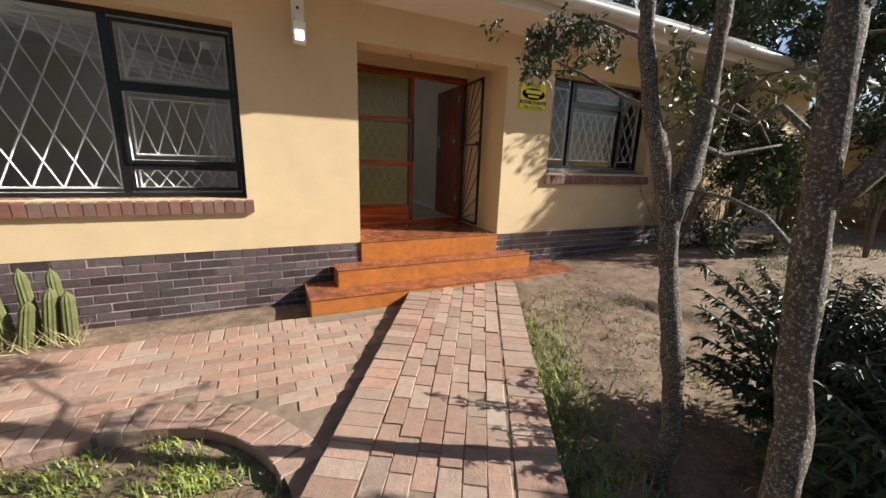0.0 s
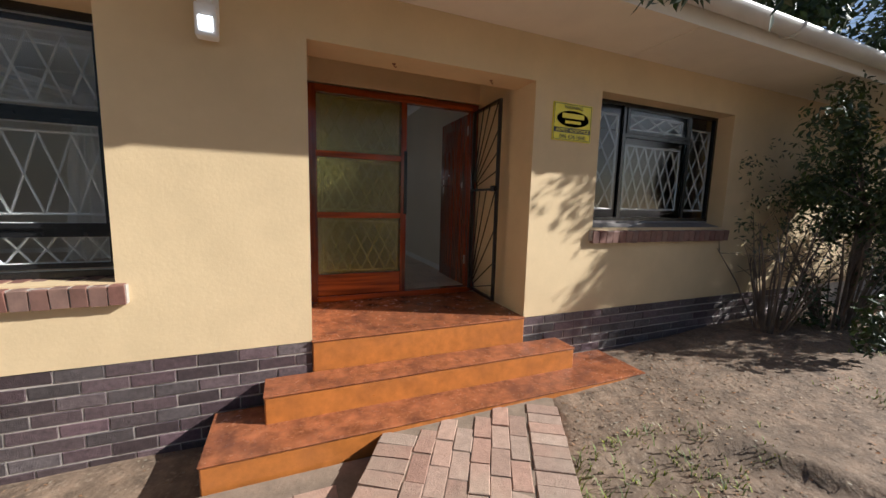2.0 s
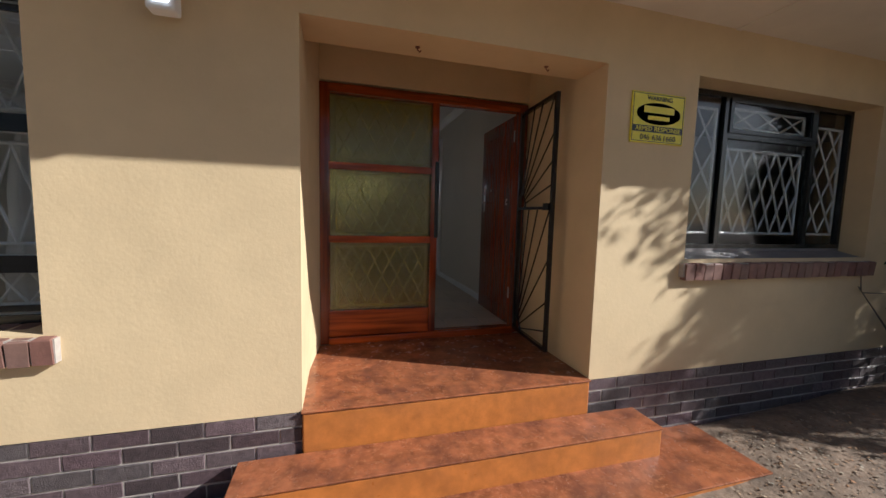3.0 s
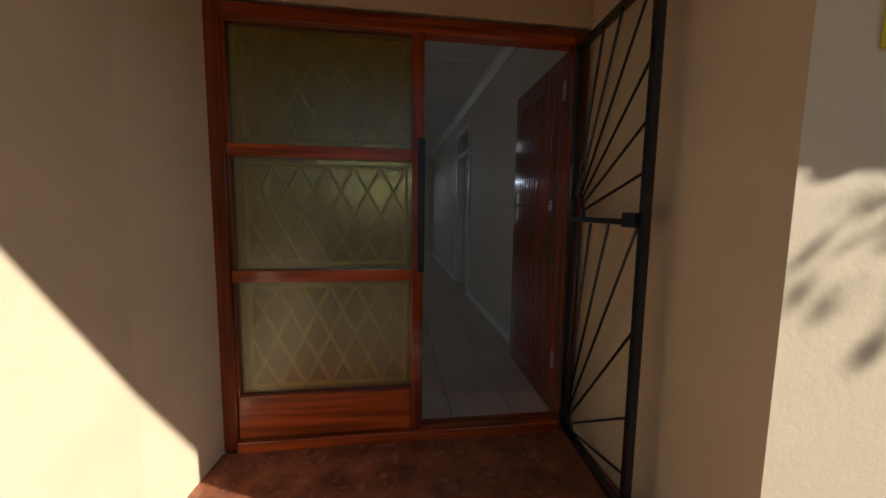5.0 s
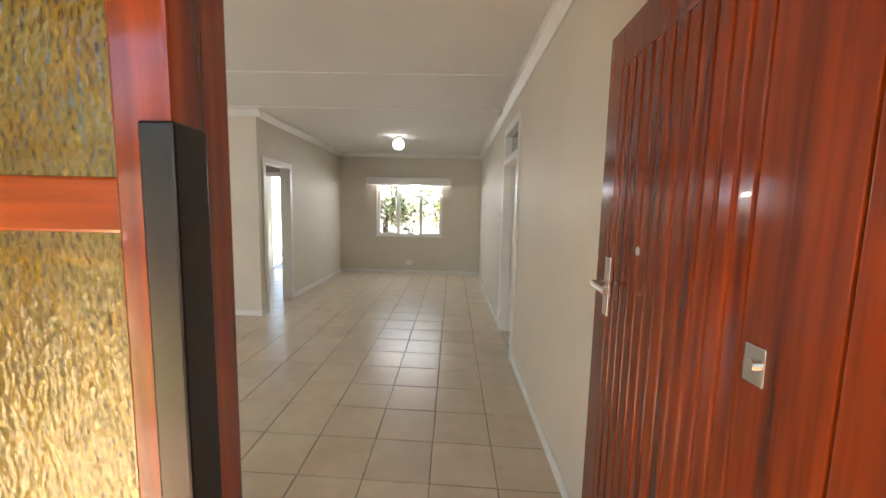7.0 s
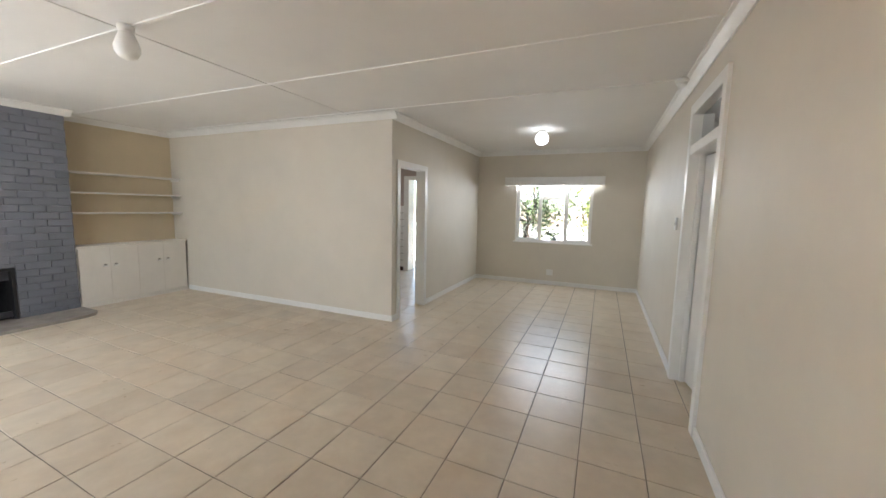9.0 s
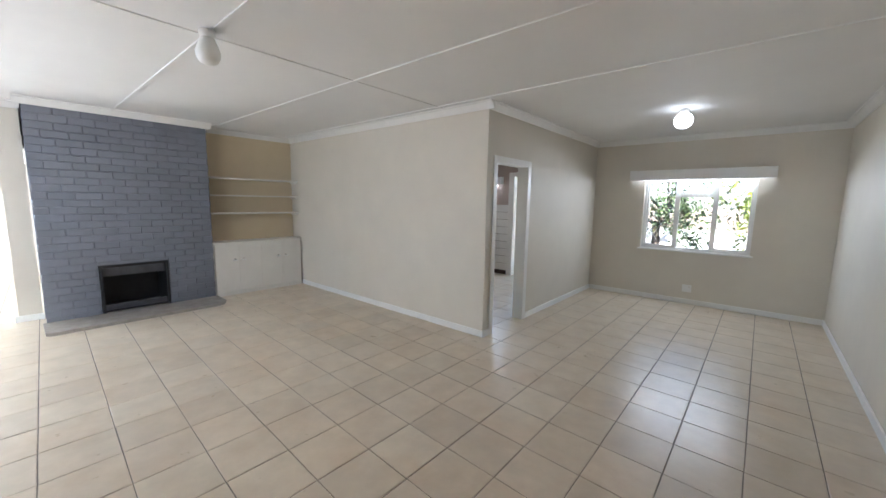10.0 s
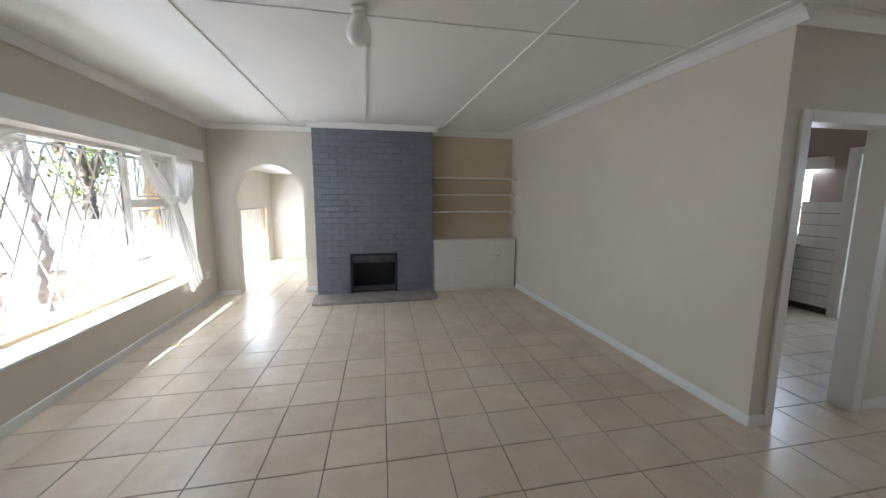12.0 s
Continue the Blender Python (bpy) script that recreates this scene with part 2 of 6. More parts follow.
def hammered_glass():
    """Amber cathedral glass: tinted, partly clear, with a rippled glossy face."""
    m = bpy.data.materials.new("amber_hammered_glass")
    m.use_nodes = True
    nt = m.node_tree
    n, l = nt.nodes, nt.links
    n.remove(n["Principled BSDF"])
    geo, mp = n.new("ShaderNodeNewGeometry"), n.new("ShaderNodeMapping")
    mp.inputs["Scale"].default_value = (1.0, 1.0, 0.6)
    l.new(geo.outputs["Position"], mp.inputs["Vector"])
    cells, grain, total = n.new("ShaderNodeTexVoronoi"), n.new("ShaderNodeTexNoise"), n.new("ShaderNodeMath")
    cells.inputs["Scale"].default_value, grain.inputs["Scale"].default_value = 130, 170
    for tex in (cells, grain):
        l.new(mp.outputs["Vector"], tex.inputs["Vector"])
    l.new(cells.outputs["Distance"], total.inputs[0])
    l.new(grain.outputs["Fac"], total.inputs[1])
    bump = n.new("ShaderNodeBump")
    bump.inputs["Strength"].default_value, bump.inputs["Distance"].default_value = 0.9, 0.004
    l.new(total.outputs[0], bump.inputs["Height"])
    tint = (0.75, 0.68, 0.335, 1)
    clear, bent, gloss = n.new("ShaderNodeBsdfTransparent"), n.new("ShaderNodeBsdfRefraction"), n.new("ShaderNodeBsdfGlossy")
    clear.inputs["Color"].default_value = tint
    bent.inputs["Color"].default_value, bent.inputs["IOR"].default_value, bent.inputs["Roughness"].default_value = tint, 1.3, 0.03
    gloss.inputs["Color"].default_value, gloss.inputs["Roughness"].default_value = (1, 1, 1, 1), 0.10
    l.new(bump.outputs["Normal"], bent.inputs["Normal"])
    ripple = n.new("ShaderNodeBump")
    ripple.inputs["Strength"].default_value, ripple.inputs["Distance"].default_value = 0.3, 0.004
    l.new(total.outputs[0], ripple.inputs["Height"])
    l.new(ripple.outputs["Normal"], gloss.inputs["Normal"])
    inner, outer = n.new("ShaderNodeMixShader"), n.new("ShaderNodeMixShader")
    inner.inputs[0].default_value, outer.inputs[0].default_value = 0.65, 0.085
    l.new(clear.outputs[0], inner.inputs[1])
    l.new(bent.outputs[0], inner.inputs[2])
    l.new(inner.outputs[0], outer.inputs[1])
    l.new(gloss.outputs[0], outer.inputs[2])
    l.new(outer.outputs[0], n["Material Output"].inputs["Surface"])
    return m


M_AMBER = hammered_glass()


# ---- building helpers ----
def mesh_of(bm, mat, name, smooth=False):
    me = bpy.data.meshes.new(name)
    bm.normal_update()
    bm.to_mesh(me)
    bm.free()
    me.materials.append(mat)
    if smooth:
        for p in me.polygons:
            p.use_smooth = True
    return me


def base_of(ob):
    """World translation of a thing, its part or its sub-part."""
    p = Vector((0, 0, 0))
    while ob is not None:
        p = p + ob.location
        ob = ob.parent
    return p


def part(name, bm, mat, parent=None, label="", smooth=False):
    """Links a bmesh that is written in world coordinates as one mesh under a thing."""
    if parent is not None:
        bmesh.ops.translate(bm, verts=bm.verts, vec=-base_of(parent))
    ob = new(name, mesh_of(bm, mat, name, smooth))
    ob.parent = parent
    if label:
        ob["label"] = label
    return ob


def thing(name, at, label, category, group="", kind=""):
    ob = new(name)
    ob.location = at
    ob.empty_display_size = 0.1
    return tagged(ob, label, category, group, kind)


def structure(name, bm, mat, label, category="", smooth=False):
    return tagged(part(name, bm, mat, None, "", smooth), label, category or name.split("_")[0], "", "structure")


def bx(bm, x0, x1, y0, y1, z0, z1, bevel=0.0):
    made = bmesh.ops.create_cube(bm, size=1.0)
    vs = made["verts"]
    bmesh.ops.scale(bm, vec=(abs(x1 - x0), abs(y1 - y0), abs(z1 - z0)), verts=vs)
    bmesh.ops.translate(bm, vec=((x0 + x1) / 2, (y0 + y1) / 2, (z0 + z1) / 2), verts=vs)
    if bevel:
        es = list({e for v in vs for e in v.link_edges})
        bmesh.ops.bevel(bm, geom=es, offset=bevel, segments=2, affect="EDGES", profile=0.5)


def boxes(*rows, bevel=0.0):
    bm = bmesh.new()
    for r in rows:
        bx(bm, *r, bevel=bevel)
    return bm


def tube(bm, pts, radii, seg=8, cap=True, wobble=0.0):
    pts = [Vector(p) for p in pts]
    rings = []
    side = None
    for i, p in enumerate(pts):
        d = (pts[min(i + 1, len(pts) - 1)] - pts[max(i - 1, 0)]).normalized()
        if side is None:
            side = d.cross(Vector((0, 0, 1)) if abs(d.z) < 0.9 else Vector((1, 0, 0))).normalized()
        side = (side - d * side.dot(d)).normalized()
        up = d.cross(side)
        r = radii[i] if isinstance(radii, (list, tuple)) else radii
        ring = []
        for k in range(seg):
            a = 2 * math.pi * k / seg
            rr = r * (1 + (wobble * noise.noise(p * 9 + Vector((math.cos(a), math.sin(a), 0)) * 1.3) if wobble else 0))
            ring.append(bm.verts.new(p + side * (math.cos(a) * rr) + up * (math.sin(a) * rr)))
        rings.append(ring)
    for a, c in zip(rings, rings[1:]):
        for k in range(seg):
            bm.faces.new((a[k], a[(k + 1) % seg], c[(k + 1) % seg], c[k]))
    if cap:
        bm.faces.new(list(reversed(rings[0])))
        bm.faces.new(rings[-1])


def tubes(*rows, seg=8):
    bm = bmesh.new()
    for pts, r in rows:
        tube(bm, pts, r, seg)
    return bm


def lathe(bm, profile, centre, seg=24):
    """A turned shape about the vertical through centre; profile: radius, height."""
    rings = []
    for r, h in profile:
        rings.append([bm.verts.new((centre[0] + r * math.cos(2 * math.pi * k / seg), centre[1] + r * math.sin(2 * math.pi * k / seg), centre[2] + h)) for k in range(seg)])
    for a, c in zip(rings, rings[1:]):
        for k in range(seg):
            bm.faces.new((a[k], a[(k + 1) % seg], c[(k + 1) % seg], c[k]))
    bm.faces.new(list(reversed(rings[0])))
    bm.faces.new(rings[-1])


def leaves(spots, size, rng, droop=0.3):
    """A mesh of many small folded leaves at the given places."""
    verts, faces = [], []
    for p in spots:
        d = Vector((rng.uniform(-1, 1), rng.uniform(-1, 1), rng.uniform(-1, 0.6) - droop)).normalized()
        s = d.cross(Vector((rng.uniform(-1, 1), rng.uniform(-1, 1), rng.uniform(-1, 1)))).normalized()
        u = d.cross(s)
        q = size * rng.uniform(0.6, 1.3)
        b = len(verts)
        p = Vector(p)
        verts += [p, p + d * q * 0.5 + s * q * 0.2 + u * q * 0.05, p + d * q, p + d * q * 0.5 - s * q * 0.2 + u * q * 0.05]
        faces += [(b, b + 1, b + 2), (b, b + 2, b + 3)]
    me = bpy.data.meshes.new("leaves")
    me.from_pydata([tuple(v) for v in verts], [], faces)
    return me


def leaf_part(name, me, mat, parent, label=""):
    me.materials.append(mat)
    o = base_of(parent) if parent else Vector((0, 0, 0))
    me.transform(Matrix.Translation(-o))
    ob = new(name, me)
    ob.parent = parent
    if label:
        ob["label"] = label
    return ob


def piece_mesh(name, w, d, h, mat, bevel=0.006, rng=None):
    """A brick or tile: chamfered on its upper rim, centred, with its top at z = 0."""
    bm = bmesh.new()
    x, y = w / 2, d / 2
    rows = [[(-x, -y, -h), (x, -y, -h), (x, y, -h), (-x, y, -h)], [(-x, -y, -bevel), (x, -y, -bevel), (x, y, -bevel), (-x, y, -bevel)],
            [(-x + bevel, -y + bevel, 0), (x - bevel, -y + bevel, 0), (x - bevel, y - bevel, 0), (-x + bevel, y - bevel, 0)]]
    vs = [[bm.verts.new(p) for p in r] for r in rows]
    if rng:
        for r in vs[1:]:
            for v in r:
                v.co.x += rng.uniform(-1, 1) * bevel * 0.6
                v.co.y += rng.uniform(-1, 1) * bevel * 0.6
    for a, c in zip(vs, vs[1:]):
        for k in range(4):
            bm.faces.new((a[k], a[(k + 1) % 4], c[(k + 1) % 4], c[k]))
    bm.faces.new(vs[-1])
    return mesh_of(bm, mat, name)


def ground_z(x, y):
    """Height of the garden ground."""
    rise = 0.062 * max(0.0, x - 0.3)
    rise = min(rise, 0.34)
    return -0.05 + rise * min(1.0, max(0.0, (y - 0.2) / 3.0))


# ---- plan ----
FRONT, INNER = 4.88, 5.40       # outer and inner face of the front wall
FLOOR, CEIL, PORCH = 0.60, 3.09, 0.56
RX0, RX1, DOOR_Y = 0.80, 2.58, 5.92
RIGHT, FAR, DINL, BACK = 2.62, 13.29, -0.31, 9.99
ARCHX, FPX, NICHE = -4.50, -4.10, -4.43
SUNX = -8.0
EAVE_Y, EAVE_Z = 4.20, 2.92

# ---- structure: front wall ----
W1 = (-3.93, -0.27, 1.04, 2.56)
W2 = (3.30, 5.22, 1.35, 2.58)
WS = (-7.5, -5.0, 0.62, 1.84)
F0, F1 = FRONT, INNER
bm = boxes(
    (SUNX - 0.3, WS[0], F0, F1, 0.55, CEIL), (WS[1], W1[0], F0, F1, 0.55, CEIL), (WS[0], WS[1], F0, F1, WS[3], CEIL),
    (W1[0], W1[1], F0, 5.14, 0.55, W1[2]), (W1[0], W1[1], 5.14, F1, 0.55, W1[2] - 0.045), (W1[0], W1[1], F0, F1, W1[3], CEIL), (W1[1], RX0, F0, F1, 0.55, CEIL),
    (RX0, RX1, F0, F0 + 0.30, 2.565, CEIL),
    (RX1, W2[0], F0, F0 + 0.3, 0.55, CEIL), (W2[0], W2[1], F0, F0 + 0.3, 0.55, W2[2]), (W2[0], W2[1], F0, F0 + 0.3, W2[3], CEIL),
    (W2[1], 9.5, F0, F0 + 0.3, 0.55, CEIL))
wall_front = structure("wall_front", bm, M_EXT, "cream plastered outside wall of the house", "wall")
structure("wall_front_footing", boxes((SUNX - 0.3, RX0, F0 + 0.009, F1, -0.4, 0.55), (RX1, 9.5, F0 + 0.009, F0 + 0.3, -0.4, 0.55)), M_MORTAR, "pale mortar bed of the brick plinth", "wall")
# inside faces of the front wall
structure("wall_front_lining", boxes((ARCHX, W1[0], F1, F1 + 0.012, FLOOR, CEIL), (W1[0], W1[1], F1, F1 + 0.012, FLOOR, W1[2] - 0.05), (W1[0], W1[1], F1, F1 + 0.012, W1[3], CEIL),
          (W1[1], RX0 - 0.15, F1, F1 + 0.012, FLOOR, CEIL)), M_INT, "beige painted inside of the front wall", "wall")
# porch recess
def taper():
    """The porch's long side, which closes in a little towards the door."""
    bm = bmesh.new()
    ring = [(RX0 - 0.15, F1), (RX0, F1), (RX0 + 0.045, DOOR_Y - 0.04), (RX0 + 0.045, DOOR_Y + 0.06), (RX0 - 0.15, DOOR_Y + 0.06)]
    lo = [bm.verts.new((x, y, 0.3)) for x, y in ring]
    hi = [bm.verts.new((x, y, CEIL)) for x, y in ring]
    bm.faces.new(lo)
    bm.faces.new(hi)
    for k in range(5):
        bm.faces.new((lo[k], lo[(k + 1) % 5], hi[(k + 1) % 5], hi[k]))
    bmesh.ops.recalc_face_normals(bm, faces=bm.faces)
    return bm


structure("wall_porch_left", taper(), M_EXT, "cream plastered side wall of the porch recess", "wall")
structure("wall_porch_side", boxes((RX1 + 0.006, RX1 + 0.2, F0 + 0.3, DOOR_Y + 0.06, 0.3, CEIL)), M_EXT, "cream plastered side walls of the porch recess", "wall")
structure("wall_porch_back", boxes((RX0 + 0.045, RX1 + 0.006, DOOR_Y - 0.04, DOOR_Y + 0.06, 2.60, CEIL)), M_EXT, "cream plaster above the entrance door", "wall")
structure("ceiling_porch", boxes((RX0, RX1, F0 + 0.3, DOOR_Y - 0.04, CEIL - 0.06, CEIL)), M_EXT, "cream plastered porch ceiling", "ceiling")
structure("wall_entry_inside", boxes((RX0 - 0.162, RX0 - 0.15, F1 + 0.012, DOOR_Y + 0.072, FLOOR, CEIL), (RX0 - 0.15, RX0, DOOR_Y + 0.06, DOOR_Y + 0.072, FLOOR, CEIL), (RX0, RX1 + 0.04, DOOR_Y + 0.06, DOOR_Y + 0.072, 2.60, CEIL)), M_INT, "beige painted wall beside the entrance", "wall")

# ---- structure: inside walls ----
D2 = (8.86, 9.72, 2.80)
structure("wall_east", boxes((RIGHT, RIGHT + 0.12, DOOR_Y + 0.06, D2[0], FLOOR, CEIL), (RIGHT, RIGHT + 0.12, D2[1], FAR, FLOOR, CEIL), (RIGHT, RIGHT + 0.12, D2[0], D2[1], D2[2], CEIL)), M_INT, "beige painted passage wall", "wall")
BW = (0.455, 1.825, 1.40, 2.49)
structure("wall_north", boxes((DINL - 0.12, BW[0], FAR, FAR + 0.25, FLOOR, CEIL), (BW[1], RIGHT + 0.12, FAR, FAR + 0.25, FLOOR, CEIL), (BW[0], BW[1], FAR, FAR + 0.25, FLOOR, BW[2]), (BW[0], BW[1], FAR, FAR + 0.25, BW[3], CEIL)), M_INT, "beige painted dining end wall", "wall")
KD = (10.15, 10.87, 2.52)
structure("wall_dining_side", boxes((DINL - 0.12, DINL, BACK, KD[0], FLOOR, CEIL), (DINL - 0.12, DINL, KD[1], FAR, FLOOR, CEIL), (DINL - 0.12, DINL, KD[0], KD[1], KD[2], CEIL)), M_INT, "beige painted wall with the kitchen doorway", "wall")
structure("wall_living_back", boxes((NICHE - 0.2, DINL - 0.12, BACK, BACK + 0.12, FLOOR, CEIL)), M_INT, "beige painted living room back wall", "wall")
M_NICHE = material("warm_cream_paint", (0.62, 0.52, 0.35), 0.6, vary=0.04, scale=2, bump=0.05, bump_scale=30)
structure("wall_niche_back", boxes((NICHE - 0.2, NICHE, 8.60, BACK, FLOOR, CEIL)), M_NICHE, "beige painted back of the shelf alcove", "wall")


def arch_wall():
    """The wall with the round-headed opening to the sunroom."""
    bm = bmesh.new()
    y0, y1, spring, n = 5.735, 6.69, 2.06, 24
    cy, r = (y0 + y1) / 2, (y1 - y0) / 2
    bx(bm, ARCHX - 0.2, ARCHX, INNER + 0.012, y0, FLOOR, CEIL)
    bx(bm, ARCHX - 0.2, ARCHX, y1, 6.88, FLOOR, CEIL)
    for i in range(n):
        a0, a1 = math.pi * i / n, math.pi * (i + 1) / n
        ya, yb = cy + r * math.cos(a0), cy + r * math.cos(a1)
        za, zb = spring + r * math.sin(a0), spring + r * math.sin(a1)
        vs = []
        for x in (ARCHX, ARCHX - 0.2):
            vs.append([bm.verts.new((x, ya, za)), bm.verts.new((x, yb, zb)), bm.verts.new((x, yb, CEIL)), bm.verts.new((x, ya, CEIL))])
        f, b = vs
        bm.faces.new(f)
        bm.faces.new(list(reversed(b)))
        bm.faces.new((f[1], f[0], b[0], b[1]))
    return bm


structure("wall_arch", arch_wall(), M_INT, "beige painted wall with a round arch", "wall")
structure("wall_fireplace_core", boxes((FPX - 0.7, FPX - 0.012, 6.90, 7.36, FLOOR, CEIL), (FPX - 0.7, FPX - 0.012, 8.06, 8.60, FLOOR, CEIL), (FPX - 0.7, FPX - 0.012, 7.36, 8.06, 1.23, CEIL), (FPX - 0.7, FPX - 0.5, 7.36, 8.06, FLOOR, 1.23)), M_FIRE, "grey-blue painted chimney breast", "wall")
# sunroom beyond the arch
structure("wall_sunroom", boxes((SUNX - 0.2, SUNX, INNER, 9.0, FLOOR, CEIL), (SUNX, FPX - 0.7, 8.2, 8.4, FLOOR, CEIL), (SUNX, WS[0], INNER, INNER + 0.012, FLOOR, CEIL), (WS[1], ARCHX - 0.2, INNER, INNER + 0.012, FLOOR, CEIL), (WS[0], WS[1], INNER, INNER + 0.012, WS[3], CEIL)), M_INT, "pale painted sunroom walls", "wall")
structure("ceiling_sunroom", boxes((SUNX, ARCHX - 0.2, INNER + 0.012, 8.2, 2.60, 2.63)), M_CEIL, "low white sunroom ceiling", "ceiling")
# kitchen
structure("wall_kitchen", boxes((-3.2, -3.08, BACK + 0.12, 13.5, FLOOR, CEIL), (-3.08, -2.95, 13.3, 13.5, FLOOR, CEIL), (-2.36, -1.95, 13.3, 13.5, FLOOR, CEIL), (-1.10, DINL - 0.12, 13.3, 13.5, FLOOR, CEIL), (-2.95, -2.36, 13.3, 13.5, FLOOR, 1.56), (-2.95, -2.36, 13.3, 13.5, 2.5, CEIL), (-1.95, -1.10, 13.3, 13.5, 2.62, CEIL)), M_KITCHEN, "mauve-brown kitchen walls", "wall")
structure("wall_bedroom_passage", boxes((RIGHT + 1.4, RIGHT + 1.5, 7.5, 11.5, FLOOR, CEIL), (RIGHT + 0.12, RIGHT + 1.4, 7.4, 7.5, FLOOR, CEIL), (RIGHT + 0.12, RIGHT + 1.4, 11.5, 11.6, FLOOR, CEIL)), M_INT, "beige walls of the room behind the side door", "wall")
# room behind the second front window
structure("wall_east_room", boxes((RIGHT + 0.2, 9.5, 8.0, 8.1, FLOOR, CEIL), (9.4, 9.5, F0 + 0.3, 8.0, -0.3, CEIL)), M_INT, "walls of the unlit front room", "wall")

# ceilings and roof
bm = boxes((SUNX, RIGHT + 1.5, INNER, 13.5, CEIL, CEIL + 0.03), (RIGHT + 0.2, 9.5, F0 + 0.3, INNER, CEIL, CEIL + 0.03), (RIGHT + 1.5, 9.5, INNER, 8.1, CEIL, CEIL + 0.03))
for y in (6.60, 7.63, 8.75, 9.84):
    x0 = ARCHX if y < BACK - 0.1 else DINL
    bx(bm, x0, RIGHT, y - 0.014, y + 0.014, CEIL - 0.009, CEIL)
bx(bm, -0.894, -0.866, INNER + 0.01, BACK, CEIL - 0.006, CEIL)
structure("ceiling", bm, M_CEIL, "white board ceiling with joint strips", "ceiling")


def cornice(runs):
    bm = bmesh.new()
    for (x0, y0), (x1, y1), (nx, ny) in runs:
        prof = [(0, -0.075), (0.012, -0.075), (0.03, -0.05), (0.055, -0.02), (0.075, -0.012), (0.075, -0.0005), (0, -0.0005)]
        a = [bm.verts.new((x0 + nx * u, y0 + ny * u, CEIL + v)) for u, v in prof]
        c = [bm.verts.new((x1 + nx * u, y1 + ny * u, CEIL + v)) for u, v in prof]
        for k in range(len(prof)):
            bm.faces.new((a[k], a[(k + 1) % len(prof)], c[(k + 1) % len(prof)], c[k]))
        bm.faces.new(a)
        bm.faces.new(c)
    bmesh.ops.recalc_face_normals(bm, faces=bm.faces)
    return bm


structure("cornice", cornice([((RIGHT, DOOR_Y + 0.07), (RIGHT, FAR), (-1, 0)), ((DINL, FAR), (RIGHT, FAR), (0, -1)), ((DINL, BACK), (DINL, FAR), (1, 0)),
          ((NICHE, BACK), (DINL + 0.07, BACK), (0, -1)), ((NICHE, 8.60), (NICHE, BACK), (1, 0)), ((FPX, 6.83), (FPX, 8.66), (1, 0)), ((ARCHX, INNER), (ARCHX, 6.89), (1, 0)), ((ARCHX, INNER + 0.012), (RX0 - 0.16, INNER + 0.012), (0, 1))]), M_WHITE, "white moulded ceiling cornice", "cornice")


def skirting(runs):
    bm = bmesh.new()
    for x0, x1, y0, y1 in runs:
        bx(bm, x0, x1, y0, y1, FLOOR, FLOOR + 0.074, bevel=0.004)
    return bm


T = 0.016
structure("baseboard", skirting([(RIGHT - T, RIGHT, DOOR_Y + 0.08, D2[0] - 0.06), (RIGHT - T, RIGHT, D2[1] + 0.06, FAR), (DINL, RIGHT - T, FAR - T, FAR), (DINL, DINL + T, KD[1] + 0.07, FAR - T), (DINL, DINL + T, BACK, KD[0] - 0.05),
          (FPX - 0.02, DINL + T, BACK - T, BACK), (ARCHX, ARCHX + T, INNER + 0.03, 5.73), (ARCHX + T, RX0 - 0.17, INNER + 0.012, INNER + 0.012 + T), (ARCHX, ARCHX + T, 6.66, 6.89)]), M_WHITE, "white painted skirting board", "baseboard")

soffit = structure("ceiling_soffit", boxes((SUNX - 0.6, 9.8, EAVE_Y + 0.02, FRONT, EAVE_Z, EAVE_Z + 0.02)), M_SOFFIT, "white boarded eaves soffit", "soffit")
for x in (-5.4, -2.4, 0.6, 3.6, 6.6):
    part("joint_strip", boxes((x - 0.02, x + 0.02, EAVE_Y + 0.03, FRONT, EAVE_Z - 0.008, EAVE_Z)), M_SOFFIT, soffit)


def roof():
    bm = bmesh.new()
    for a, c in (((EAVE_Y - 0.05, 3.07), (9.2, 4.75)), ((14.2, 3.07), (9.2, 4.75))):
        vs = []
        for dz in (0, 0.08):
            vs.append([bm.verts.new((SUNX - 0.8, a[0], a[1] + dz)), bm.verts.new((10.0, a[0], a[1] + dz)), bm.verts.new((10.0, c[0], c[1] + dz)), bm.verts.new((SUNX - 0.8, c[0], c[1] + dz))])
        lo, hi = vs
        bm.faces.new(lo)
        bm.faces.new(hi)
        for k in range(4):
            bm.faces.new((lo[k], lo[(k + 1) % 4], hi[(k + 1) % 4], hi[k]))
    bmesh.ops.recalc_face_normals(bm, faces=bm.faces)
    return bm


structure("roof", roof(), M_ROOF, "grey sheeted house roof", "roof")
structure("wall_outer", boxes((SUNX - 0.4, SUNX - 0.2, F0, 13.7, -0.4, 3.1), (9.5, 9.7, F0, 13.7, -0.4, 3.1), (SUNX - 0.2, -3.2, 13.5, 13.7, -0.4, 3.1), (RIGHT + 0.12, 9.5, 13.5, 13.7, -0.4, 3.1)), M_EXT, "cream plastered outer walls", "wall")


